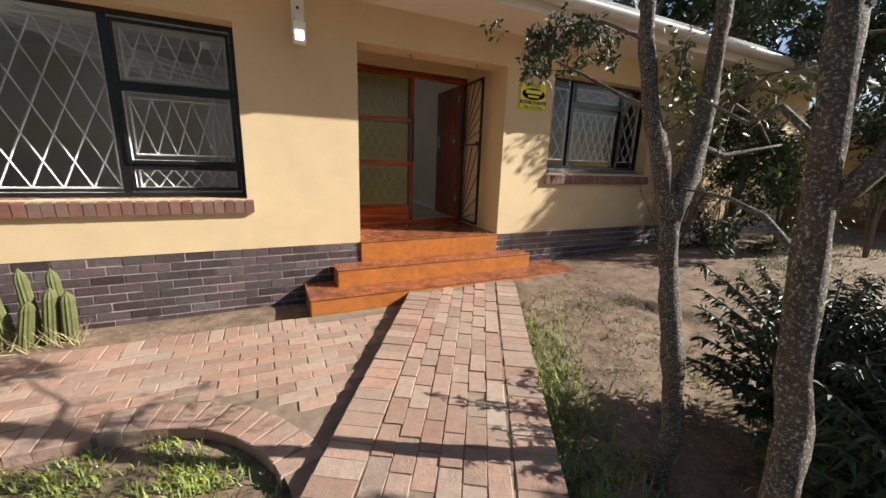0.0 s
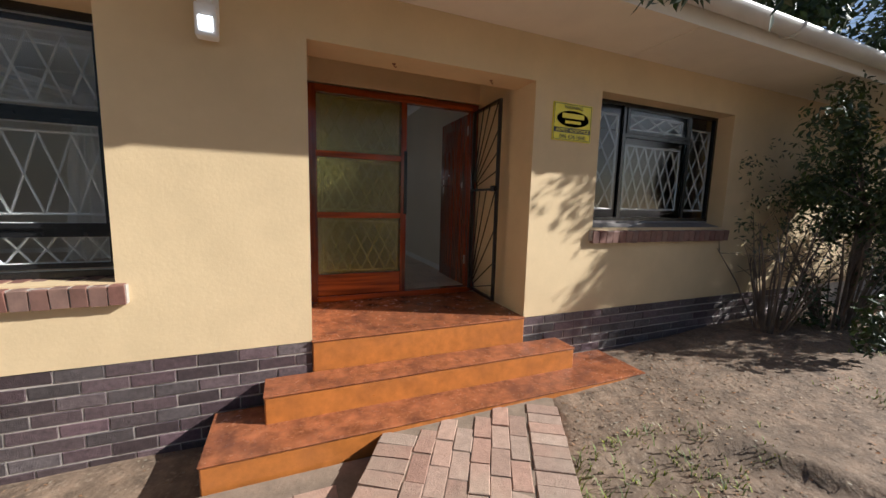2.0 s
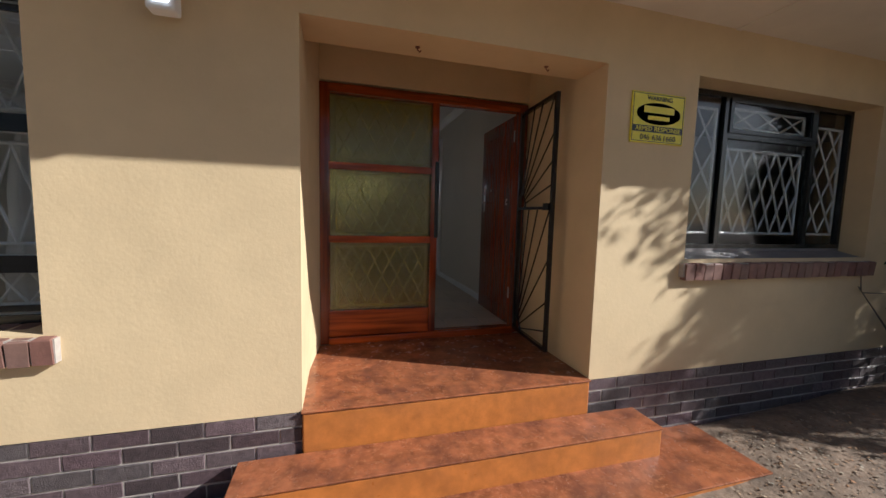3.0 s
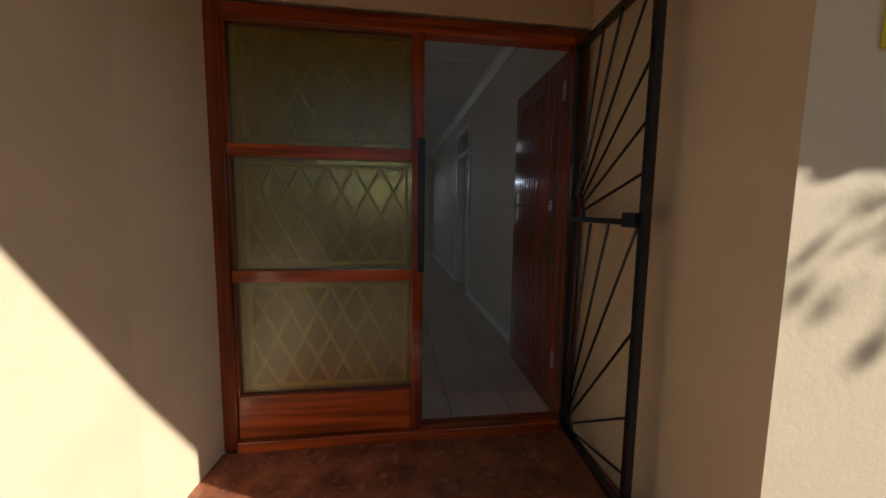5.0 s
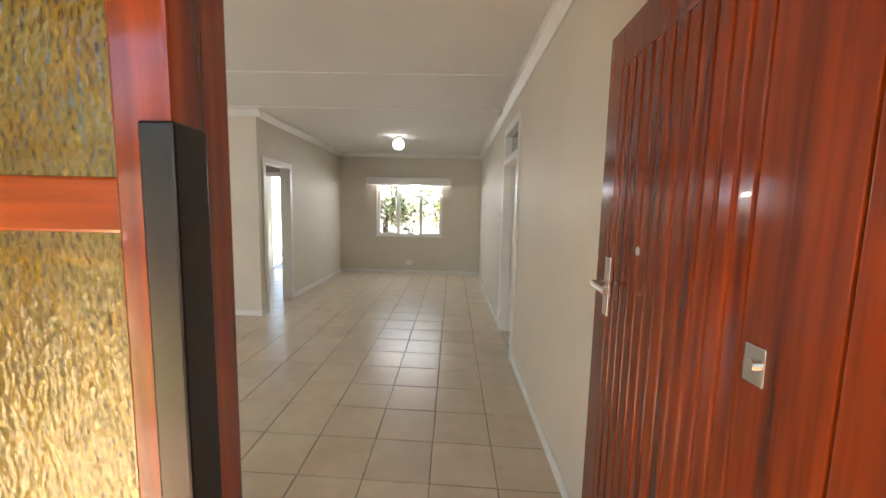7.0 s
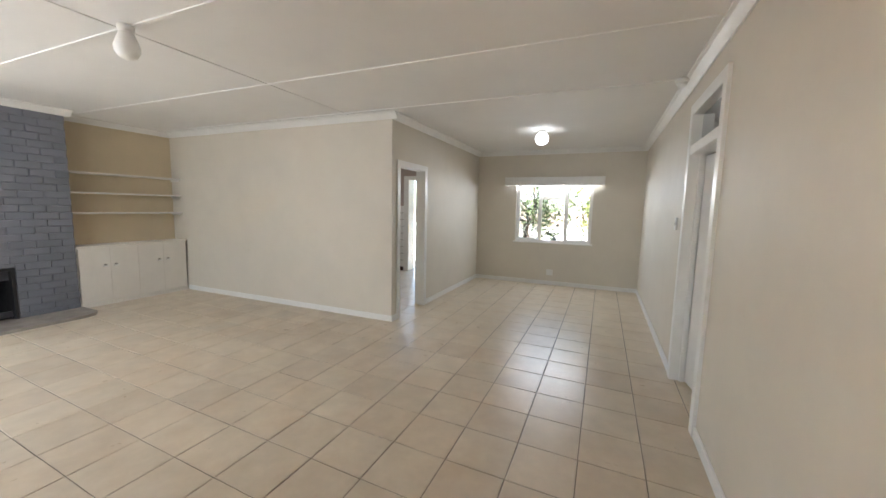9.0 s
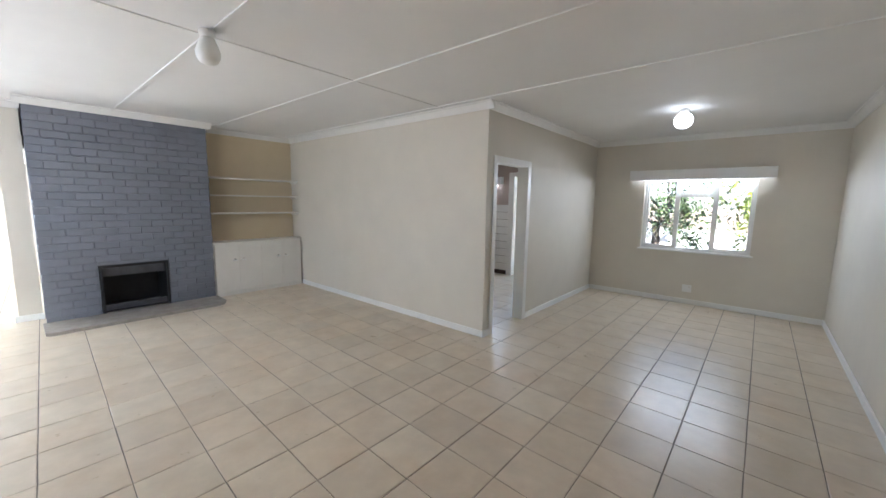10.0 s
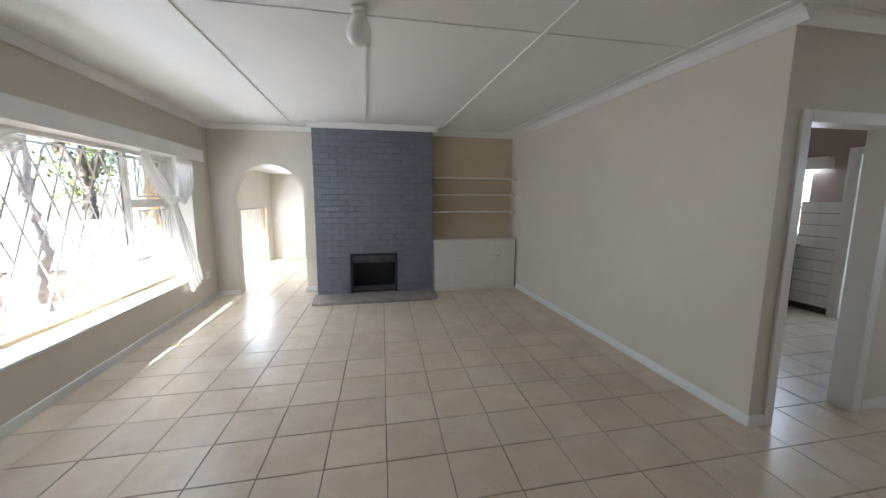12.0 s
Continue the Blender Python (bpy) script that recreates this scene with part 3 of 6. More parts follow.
def gutter():
    """Half-round gutter with fascia and joint collars along the eaves."""
    g = thing("gutter", (0, EAVE_Y, EAVE_Z), "weathered white gutter and fascia along the eaves", "gutter", kind="structure")
    part("fascia", boxes((SUNX - 0.6, 9.8, EAVE_Y, EAVE_Y + 0.02, EAVE_Z - 0.02, EAVE_Z + 0.17)), M_SOFFIT, g)
    bm = bmesh.new()
    prof = []
    for k in range(13):
        a = math.pi * k / 12
        prof.append((-0.085 * math.cos(a), -0.075 * math.sin(a)))
    prof += [(p[0] * 0.93, p[1] * 0.93 + 0.002) for p in reversed(prof)]
    ends = []
    for x in (SUNX - 0.6, 9.8):
        ends.append([bm.verts.new((x, EAVE_Y - 0.09 + u, EAVE_Z + 0.13 + v)) for u, v in prof])
    for k in range(len(prof)):
        bm.faces.new((ends[0][k], ends[0][(k + 1) % len(prof)], ends[1][(k + 1) % len(prof)], ends[1][k]))
    bmesh.ops.recalc_face_normals(bm, faces=bm.faces)
    part("channel", bm, M_GUTTER, g, smooth=True)
    for x in (-4.2, -1.3, 1.6, 4.5, 7.4):
        bm = bmesh.new()
        tube(bm, [(x, EAVE_Y - 0.09 + 0.09 * math.cos(a), EAVE_Z + 0.13 - 0.08 * math.sin(a)) for a in [math.pi * k / 10 for k in range(11)]], 0.012, 6)
        part("collar", bm, M_GUTTER, g)


gutter()

# ---- ground ----
def ground():
    verts, faces = [], []
    xs = [-400, -150, -60, -30, -18] + [-12 + 0.25 * i for i in range(53)] + [1.05 + 0.05 * i for i in range(50)] + [3.6 + 0.2 * i for i in range(38)] + [14, 20, 35, 60, 150, 400]
    ys = [-400, -150, -60, -30, -15, -9] + [-7 + 0.25 * i for i in range(33)] + [1.05 + 0.05 * i for i in range(56)] + [3.9 + 0.15 * i for i in range(6)] + [4.75, 6, 9, 14, 20, 30, 60, 150, 400]
    for y in ys:
        for x in xs:
            z = ground_z(x, y)
            if -12 < x < 11 and -7 < y < 4.8:
                z += 0.018 * noise.noise(Vector((x * 1.7, y * 1.7, 0))) + 0.01 * noise.noise(Vector((x * 5, y * 5, 3)))
                wob = 0.10 * noise.noise(Vector((x * 2.5, y * 2.5, 7)))
                q = (abs(x - 1.2) / 2.4) ** 3 + (abs(y - 2.0) / 1.76) ** 3 + wob
                if x > 0.5 and y > 1.0:
                    f = min(1.0, max(0.0, (1.07 - q) / 0.14))
                    z += 0.012 * max(0.0, 1 - abs(q - 1.1) / 0.12) - (0.06 + 0.012 * noise.noise(Vector((x * 9, y * 9, 2)))) * f * f * (3 - 2 * f)
            if -6.2 < x and 0 < y < 4.4 and (x + 0.55) * 0.858 - (y - 0.35) * 0.513 < 0.52:
                z = min(z, -0.075 + 0.012 * noise.noise(Vector((x * 4, y * 4, 1))))
            if y > 5.3:
                z = -0.35
            verts.append((x, y, z))
    w = len(xs)
    for j in range(len(ys) - 1):
        for i in range(w - 1):
            a = j * w + i
            faces.append((a, a + 1, a + w + 1, a + w))
    me = bpy.data.meshes.new("ground")
    me.from_pydata(verts, [], faces)
    me.materials.append(M_SOIL)
    for p in me.polygons:
        p.use_smooth = True
    return tagged(new("ground", me), "bare sandy garden soil with patchy grass", "ground", "", "structure")


ground_ob = ground()


# ---- porch and steps ----
def step(name, x0, x1, y0, y1, z0, z1, label):
    t = thing(name, ((x0 + x1) / 2, y0, z0), label, "step")
    part("riser", boxes((x0, x1, y0, y1, z0, z1 - 0.012), bevel=0.01), M_RISER, t)
    part("tread", boxes((x0 - 0.006, x1 + 0.006, y0 - 0.008, y1, z1 - 0.012, z1), bevel=0.005), M_PORCH, t)
    return t


step("porch_slab", RX0, RX1 - 0.004, 4.86, DOOR_Y - 0.05, 0.2, PORCH, "polished red cement porch floor with orange riser")
step("entrance_step", 0.50, 2.92, 4.60, 4.855, 0.02, 0.335, "polished red cement upper entrance step")
step("entrance_step", 0.20, 3.45, 4.32, 4.85, -0.2, 0.15, "polished red cement lower entrance step")


# ---- windows ----
def lattice(t, x0, x1, y, z0, z1, nx, nz, r=0.007, mat=None, depth=True):
    """Welded diamond burglar bars in a light frame."""
    mat = mat or M_BAR
    g = part("burglar_bars", tubes(([(x0, y, z0), (x1, y, z0)], r * 1.3), ([(x0, y, z1), (x1, y, z1)], r * 1.3), ([(x0, y, z0), (x0, y, z1)], r * 1.3), ([(x1, y, z0), (x1, y, z1)], r * 1.3), seg=6), mat, t, "white welded burglar bars")
    w, h = (x1 - x0) / nx, (z1 - z0) / nz
    done = []
    for s in (1, -1):
        for i in range(-nz - 1, nx + nz + 1):
            # a line of one slope, clipped to the frame
            pts = []
            xa = x0 + i * w
            a = Vector((xa, z0 if s > 0 else z1))
            d = Vector((w, s * h))
            k0, k1 = 0.0, float(nz)
            k0 = max(k0, (x0 - a.x) / d.x)
            k1 = min(k1, (x1 - a.x) / d.x)
            if k1 - k0 < 0.05:
                continue
            p, q = a + d * k0, a + d * k1
            bm = bmesh.new()
            off = 0.004 * s
            tube(bm, [(p.x, y + off, p.y), (q.x, y + off, q.y)], r, 5)
            ob = part("bar", bm, mat, g)
            done.append(ob)
    return g


def frame_bars(x0, x1, y0, y1, z0, z1, w):
    return boxes((x0, x0 + w, y0, y1, z0, z1), (x1 - w, x1, y0, y1, z0, z1), (x0 + w, x1 - w, y0, y1, z0, z0 + w), (x0 + w, x1 - w, y0, y1, z1 - w, z1))


def pane(t, x0, x1, y, z0, z1, mat=None):
    p = part("pane", boxes((x0, x1, y, y + 0.004, z0, z1)), mat or M_GLASS, t)
    p.visible_shadow = False
    return p


def casement(t, x0, x1, y, z0, z1, mat, w=0.03):
    c = part("casement", frame_bars(x0, x1, y - 0.014, y + (0.0 if mat is M_BLACK else 0.014), z0, z1, w), mat, t)
    p = part("pane", boxes((x0 + w, x1 - w, y, y + 0.004, z0 + w, z1 - w)), M_GLASS, c)
    p.visible_shadow = False
    return c


def living_window():
    x0, x1, z0, z1 = W1
    y = 5.10
    t = thing("window_1", ((x0 + x1) / 2, y, z0), "wide steel window with black outer frame and white diamond bars", "window", kind="structure")
    part("window_frame", frame_bars(x0, x1, y - 0.03, y - 0.012, z0, z1, 0.045), M_BLACK, t)
    part("inner_frame", frame_bars(x0, x1, y - 0.012, y + 0.035, z0, z1, 0.045), M_WHITE, t, "white inner frame")
    ma, mb = -3.13, -1.21
    for m in (ma, mb):
        part("mullion", boxes((m - 0.03, m + 0.03, y - 0.028, y - 0.012, z0 + 0.045, z1 - 0.045)), M_BLACK, t)
        part("mullion", boxes((m - 0.03, m + 0.03, y - 0.012, y + 0.03, z0 + 0.045, z1 - 0.045)), M_WHITE, t, "white inner mullion")
    pane(t, ma + 0.03, mb - 0.03, y - 0.01, z0 + 0.045, z1 - 0.045)
    for a, c in ((x0 + 0.045, ma - 0.03), (mb + 0.03, x1 - 0.045)):
        zs = (z0 + 0.05, 1.33, 1.98, z1 - 0.05)
        for k in range(3):
            casement(t, a + 0.004, c - 0.004, y - 0.012 - (0.02 if k == 1 else 0), zs[k] + 0.012, zs[k + 1] - 0.012, M_BLACK)
            part("casement_bead", frame_bars(a + 0.004, c - 0.004, y - (0.031 if k == 1 else 0.011), y + 0.009, zs[k] + 0.012, zs[k + 1] - 0.012, 0.032), M_WHITE, t, "white inner bead")
        for z in zs[1:3]:
            part("transom", boxes((a, c, y - 0.02, y - 0.012, z - 0.012, z + 0.012)), M_BLACK, t)
            part("transom", boxes((a, c, y - 0.012, y + 0.028, z - 0.012, z + 0.012)), M_WHITE, t, "white inner transom")
        lattice(t, a + 0.05, c - 0.05, y + 0.07, 2.06, z1 - 0.10, 5, 1)
        lattice(t, a + 0.05, c - 0.05, y + 0.07, 1.42, 1.90, 5, 1)
        lattice(t, a + 0.05, c - 0.05, y + 0.07, z0 + 0.08, 1.30, 6, 1)
    lattice(t, ma + 0.06, mb - 0.06, y + 0.07, z0 + 0.08, z1 - 0.1, 9, 3)
    part("reveal_lining", boxes((x0, x0 + 0.006, y + 0.04, INNER + 0.011, z0 - 0.024, z1), (x1 - 0.006, x1, y + 0.04, INNER + 0.011, z0 - 0.024, z1), (x0 + 0.006, x1 - 0.006, y + 0.04, INNER + 0.011, z1 - 0.006, z1)), M_CEIL, t, "white painted inside reveal")
    part("inner_sill", boxes((x0, x1, y + 0.04, INNER + 0.018, z0 - 0.045, z0 - 0.025), bevel=0.004), M_WHITE, t, "white painted inner sill")


living_window()


def front_window():
    x0, x1, z0, z1 = W2
    z0 += 0.06
    y = 5.08
    t = thing("window_2", ((x0 + x1) / 2, y, z0), "steel window with black frame and white diamond bars", "window", kind="structure")
    part("window_frame", frame_bars(x0, x1, y - 0.025, y + 0.02, z0, z1, 0.034), M_BLACK, t)
    ma, mb = 3.80, 4.77
    for m in (ma, mb):
        part("mullion", boxes((m - 0.022, m + 0.022, y - 0.024, y + 0.018, z0 + 0.034, z1 - 0.034)), M_BLACK, t)
    part("transom", boxes((ma + 0.022, mb - 0.022, y - 0.024, y + 0.018, 2.25, 2.288)), M_BLACK, t)
    pane(t, x0 + 0.034, ma - 0.022, y, z0 + 0.034, z1 - 0.034)
    pane(t, mb + 0.022, x1 - 0.034, y, z0 + 0.034, z1 - 0.034)
    pane(t, ma + 0.022, mb - 0.022, y, z0 + 0.034, 2.25)
    casement(t, ma + 0.022, mb - 0.022, y - 0.02, 2.29, z1 - 0.034, M_BLACK, 0.03)
    lattice(t, x0 + 0.06, ma - 0.06, y + 0.02, z0 + 0.12, z1 - 0.12, 2, 3, 0.009)
    lattice(t, mb + 0.06, x1 - 0.06, y + 0.02, z0 + 0.12, z1 - 0.16, 2, 3, 0.009)
    lattice(t, ma + 0.08, mb - 0.08, y + 0.02, z0 + 0.12, 2.18, 6, 2, 0.009)
    bm = bmesh.new()
    rim = [(FRONT + 0.004, z0 - 0.065), (y - 0.026, z0 - 0.02), (y - 0.026, z0 - 0.055), (FRONT + 0.004, z0 - 0.09)]
    ends = [[bm.verts.new((x, v, w)) for v, w in rim] for x in (x0 + 0.002, x1 - 0.002)]
    for k in range(4):
        bm.faces.new((ends[0][k], ends[0][(k + 1) % 4], ends[1][(k + 1) % 4], ends[1][k]))
    bm.faces.new(ends[0])
    bm.faces.new(ends[1])
    bmesh.ops.recalc_face_normals(bm, faces=bm.faces)
    part("ledge", bm, M_LEDGE, t, "grey painted sloping window ledge")
    part("bottom_packing", boxes((x0, x1, y - 0.024, y + 0.02, z0 - 0.06, z0)), M_LEDGE, t)
    lattice(t, ma + 0.08, mb - 0.08, y + 0.02, 2.34, z1 - 0.10, 3, 1, 0.009)


front_window()


def dining_window():
    x0, x1, z0, z1 = BW
    y = FAR + 0.08
    t = thing("window_3", ((x0 + x1) / 2, y, z0), "white three-light steel window in the dining end wall", "window", kind="structure")
    part("window_frame", frame_bars(x0, x1, y - 0.03, y + 0.02, z0, z1, 0.035), M_WHITE, t)
    ma, mb = x0 + 0.46, x1 - 0.46
    for m in (ma, mb):
        part("mullion", boxes((m - 0.02, m + 0.02, y - 0.025, y + 0.018, z0 + 0.035, z1 - 0.035)), M_WHITE, t)
    part("transom", boxes((ma + 0.02, mb - 0.02, y - 0.025, y + 0.018, 2.20, 2.235)), M_WHITE, t)
    casement(t, x0 + 0.035, ma - 0.02, y, z0 + 0.035, z1 - 0.035, M_WHITE, 0.022)
    casement(t, mb + 0.02, x1 - 0.035, y, z0 + 0.035, z1 - 0.035, M_WHITE, 0.022)
    casement(t, ma + 0.02, mb - 0.02, y, 2.235, z1 - 0.035, M_WHITE, 0.022)
    pane(t, ma + 0.02, mb - 0.02, y, z0 + 0.035, 2.20)
    for m, s in ((ma, -1), (mb, 1)):
        part("latch", tubes(([(m + 0.03 * s, y - 0.03, 1.78), (m + 0.03 * s, y - 0.06, 1.80), (m + 0.08 * s, y - 0.065, 1.84)], 0.007), seg=6), M_CHROME, t, "small metal casement latch")
    lattice(t, ma + 0.03, mb - 0.03, y + 0.06, 2.25, z1 - 0.05, 3, 1, 0.004)
    lattice(t, mb + 0.03, x1 - 0.05, y + 0.06, z0 + 0.05, z1 - 0.05, 2, 3, 0.003)
    lattice(t, x0 + 0.05, ma - 0.03, y + 0.06, z0 + 0.05, z1 - 0.05, 2, 3, 0.003)
    part("window_sill", boxes((x0 - 0.03, x1 + 0.03, FAR - 0.035, FAR + 0.05, z0 - 0.022, z0), bevel=0.004), M_WHITE, t)


dining_window()


def pelmet(x0, x1, y_wall, side, z0, z1, depth, label):
    t = thing("pelmet", ((x0 + x1) / 2, y_wall, z0), label, "pelmet")
    y1 = y_wall + side * depth
    a, b = sorted((y1, y1 - side * 0.018))
    part("front_board", boxes((x0, x1, a, b, z0, z1), bevel=0.003), M_WHITE, t)
    for x in (x0, x1 - 0.018):
        p, q = sorted((y_wall, y1 - side * 0.018))
        part("end_board", boxes((x, x + 0.018, p, q, z0, z1)), M_WHITE, t)
    p, q = sorted((y_wall, y1 - side * 0.018))
    part("top_board", boxes((x0 + 0.018, x1 - 0.018, p, q, z1 - 0.018, z1)), M_WHITE, t)


pelmet(0.25, 2.0, FAR, -1, 2.45, 2.60, 0.11, "white boxed wooden curtain pelmet over the dining window")
pelmet(-4.07, -0.15, INNER + 0.012, 1, 2.51, 2.66, 0.12, "long white boxed wooden pelmet over the living room window")


# ---- entrance door, side screen and gate ----
def entrance():
    y = DOOR_Y
    t = thing("door_1", (1.7, y, PORCH), "red varnished entrance frame with amber glass side panel", "door frame", kind="structure")
    z1 = 2.585
    a, b = y - 0.04, y + 0.05
    part("jamb", boxes((RX0 + 0.045, RX0 + 0.11, a, b, PORCH, z1), bevel=0.004), M_WOODZ, t)
    part("jamb", boxes((RX1 - 0.075, RX1, a, b, PORCH, z1), bevel=0.004), M_WOODZ, t)
    part("head", boxes((RX0 + 0.11, RX1 - 0.075, a, b, z1 - 0.065, z1), bevel=0.004), M_WOODX, t)
    part("mullion", boxes((1.725, 1.782, a, b, PORCH + 0.055, z1 - 0.065), bevel=0.004), M_WOODZ, t)
    part("lock_guard", boxes((1.753, 1.787, a - 0.005, a + 0.042, 1.42, 2.05), bevel=0.003), M_BLACK, t, "black painted steel lock guard")
    part("threshold", boxes((RX0 + 0.11, RX1 - 0.075, a - 0.02, b, PORCH, PORCH + 0.055), bevel=0.006), M_WOODX, t)
    for z, w in ((1.945, 0.055), (1.375, 0.055)):
        part("rail", boxes((RX0 + 0.11, 1.725, a + 0.008, b - 0.01, z, z + w), bevel=0.004), M_WOODX, t)
    part("kick_panel", boxes((RX0 + 0.11, 1.725, a + 0.012, b - 0.02, PORCH + 0.055, 0.825), bevel=0.006), M_WOODX, t)
    part("stop_bead", boxes((RX0 + 0.11, RX0 + 0.12, a + 0.015, b - 0.02, 0.825, 2.52)), M_WOODZ, t)
    for z0, zt in ((0.825, 1.375), (1.43, 1.945), (2.0, 2.52)):
        g = part("pane", boxes((RX0 + 0.12, 1.725, y, y + 0.005, z0, zt)), M_AMBER, t, "amber hammered glass pane")
        g.visible_shadow = False
        lattice(t, RX0 + 0.165, 1.70, y + 0.0195, z0 + 0.03, zt - 0.03, 6, 2, 0.008)
    return t


entrance()


def door_leaf():
    """The front door, standing open against the passage wall."""
    hx, hy = 2.515, DOOR_Y + 0.055
    t = thing("front_door", (hx, hy, FLOOR + 0.012), "open red varnished front door with vertical grooves", "door")
    z0, z1, w = FLOOR + 0.012, 2.515, 0.80
    lean = 0.055 / 0.8
    slab = part("leaf", boxes((hx, hx + 0.04, hy, hy + w, z0, z1), bevel=0.003), M_WOODZ, t)
    for a, b, c, d in ((hy, hy + 0.155, z0, z1), (hy + w - 0.095, hy + w, z0, z1)):
        part("stile", boxes((hx - 0.008, hx, a, b, c, d), bevel=0.002), M_WOODZ, t)
    part("top_rail", boxes((hx - 0.008, hx, hy + 0.155, hy + w - 0.095, z1 - 0.12, z1), bevel=0.002), M_WOODZ, t)
    part("bottom_rail", boxes((hx - 0.008, hx, hy + 0.155, hy + w - 0.095, z0, z0 + 0.14), bevel=0.002), M_WOODZ, t)
    n = 12
    bw = (w - 0.25) / n
    for k in range(n):
        ya = hy + 0.155 + k * bw
        part("board", boxes((hx - 0.009, hx + 0.004, ya + 0.002, ya + bw - 0.002, z0 + 0.14, z1 - 0.12), bevel=0.006), M_WOODZ, t)
    zh = 1.76
    pl = part("lock_plate", boxes((hx - 0.012, hx - 0.008, hy + w - 0.115, hy + w - 0.075, zh - 0.10, zh + 0.08), bevel=0.0015), M_CHROME, t)
    part("door_handle", tubes(([(hx - 0.012, hy + w - 0.095, zh), (hx - 0.055, hy + w - 0.095, zh), (hx - 0.06, hy + w - 0.13, zh), (hx - 0.058, hy + w - 0.21, zh - 0.005)], 0.009), seg=8), M_CHROME, pl)
    rim = part("bolt_plate", boxes((hx - 0.012, hx - 0.008, hy + 0.10, hy + 0.14, 1.72, 1.78), bevel=0.0015), M_CHROME, t)
    bm = bmesh.new()
    tube(bm, [(hx - 0.012, hy + 0.12, 1.75), (hx - 0.02, hy + 0.12, 1.75)], 0.010, 12)
    part("knob", bm, M_CHROME, rim)
    bm = bmesh.new()
    tube(bm, [(hx - 0.007, hy + 0.52, 1.88), (hx - 0.011, hy + 0.52, 1.88)], 0.012, 10)
    part("spy_hole", bm, M_CHROME, t)
    for z in (0.86, 2.28):
        part("hinge", boxes((hx - 0.014, hx + 0.006, hy - 0.02, hy + 0.012, z, z + 0.10), bevel=0.002), M_CHROME, t)
    return t


leaf = door_leaf()
leaf.rotation_euler = (0, 0, radians(-1.5))


def security_gate():
    """Black steel gate with sunburst bars, swung outward against the porch side."""
    hinge = Vector((2.515, DOOR_Y - 0.06, 0))
    free = Vector((2.475, 5.245, 0))
    t = thing("security_gate", (hinge.x, hinge.y, PORCH), "open black steel security gate with sunburst bars", "gate")
    w = (free - hinge).length
    d = (free - hinge).normalized()
    z0, z1, zm = 0.61, 2.50, 1.685

    def at(u, z):
        p = hinge + d * u
        return (p.x, p.y, z)

    s = d.cross(Vector((0, 0, 1)))

    def flat(u0, u1, za, zb, h=0.015):
        bm = bmesh.new()
        vs = []
        for k in (-1, 1):
            o = s * h * k
            vs.append([bm.verts.new(Vector(at(u, z)) + o) for u, z in ((u0, za), (u1, za), (u1, zb), (u0, zb))])
        f, b = vs
        bm.faces.new(f)
        bm.faces.new(b)
        for k in range(4):
            bm.faces.new((f[k], f[(k + 1) % 4], b[(k + 1) % 4], b[k]))
        bmesh.ops.recalc_face_normals(bm, faces=bm.faces)
        return bm

    part("stile", flat(0, 0.03, z0, z1), M_BLACK, t)
    part("stile", flat(w - 0.028, w, z0, z1, 0.014), M_BLACK, t)
    part("top_bar", flat(0.03, w - 0.035, z1 - 0.025, z1), M_BLACK, t)
    part("bottom_bar", flat(0.03, w - 0.035, z0, z0 + 0.025), M_BLACK, t)
    part("middle_bar", flat(0.03, w - 0.035, zm - 0.011, zm + 0.011), M_BLACK, t)
    box = part("lock_box", flat(w - 0.115, w - 0.03, zm - 0.018, zm + 0.034, 0.024), M_BLACK, t)
    for base in (zm, z0):
        r0 = 0.11
        top = zm - 0.015 if base == z0 else z1 - 0.025
        bm = bmesh.new()
        arc = [at(0.03 + r0 * math.cos(a), base + 0.012 + r0 * math.sin(a)) for a in [radians(90) * k / 10 for k in range(11)]]
        tube(bm, arc, 0.007, 6)
        part("sun_arc", bm, M_BLACK, t)
        for ang in ((16, 31, 44, 56, 66, 75) if base == zm else (14, 33, 51, 63, 72, 80, 86)):
            a = radians(ang)
            h, run = top - base - 0.012, w - 0.035 - 0.03
            k = min(h / math.sin(a), run / math.cos(a))
            bm = bmesh.new()
            tube(bm, [at(0.03 + r0 * math.cos(a), base + 0.012 + r0 * math.sin(a)), at(0.03 + k * math.cos(a), base + 0.012 + k * math.sin(a))], 0.006, 6)
            part("ray_bar", bm, M_BLACK, t)
    for z in (0.80, 2.30):
        bm = bmesh.new()
        tube(bm, [at(-0.012, z), at(-0.012, z + 0.09)], 0.011, 8)
        part("hinge", bm, M_BLACK, t)
    return t


security_gate()


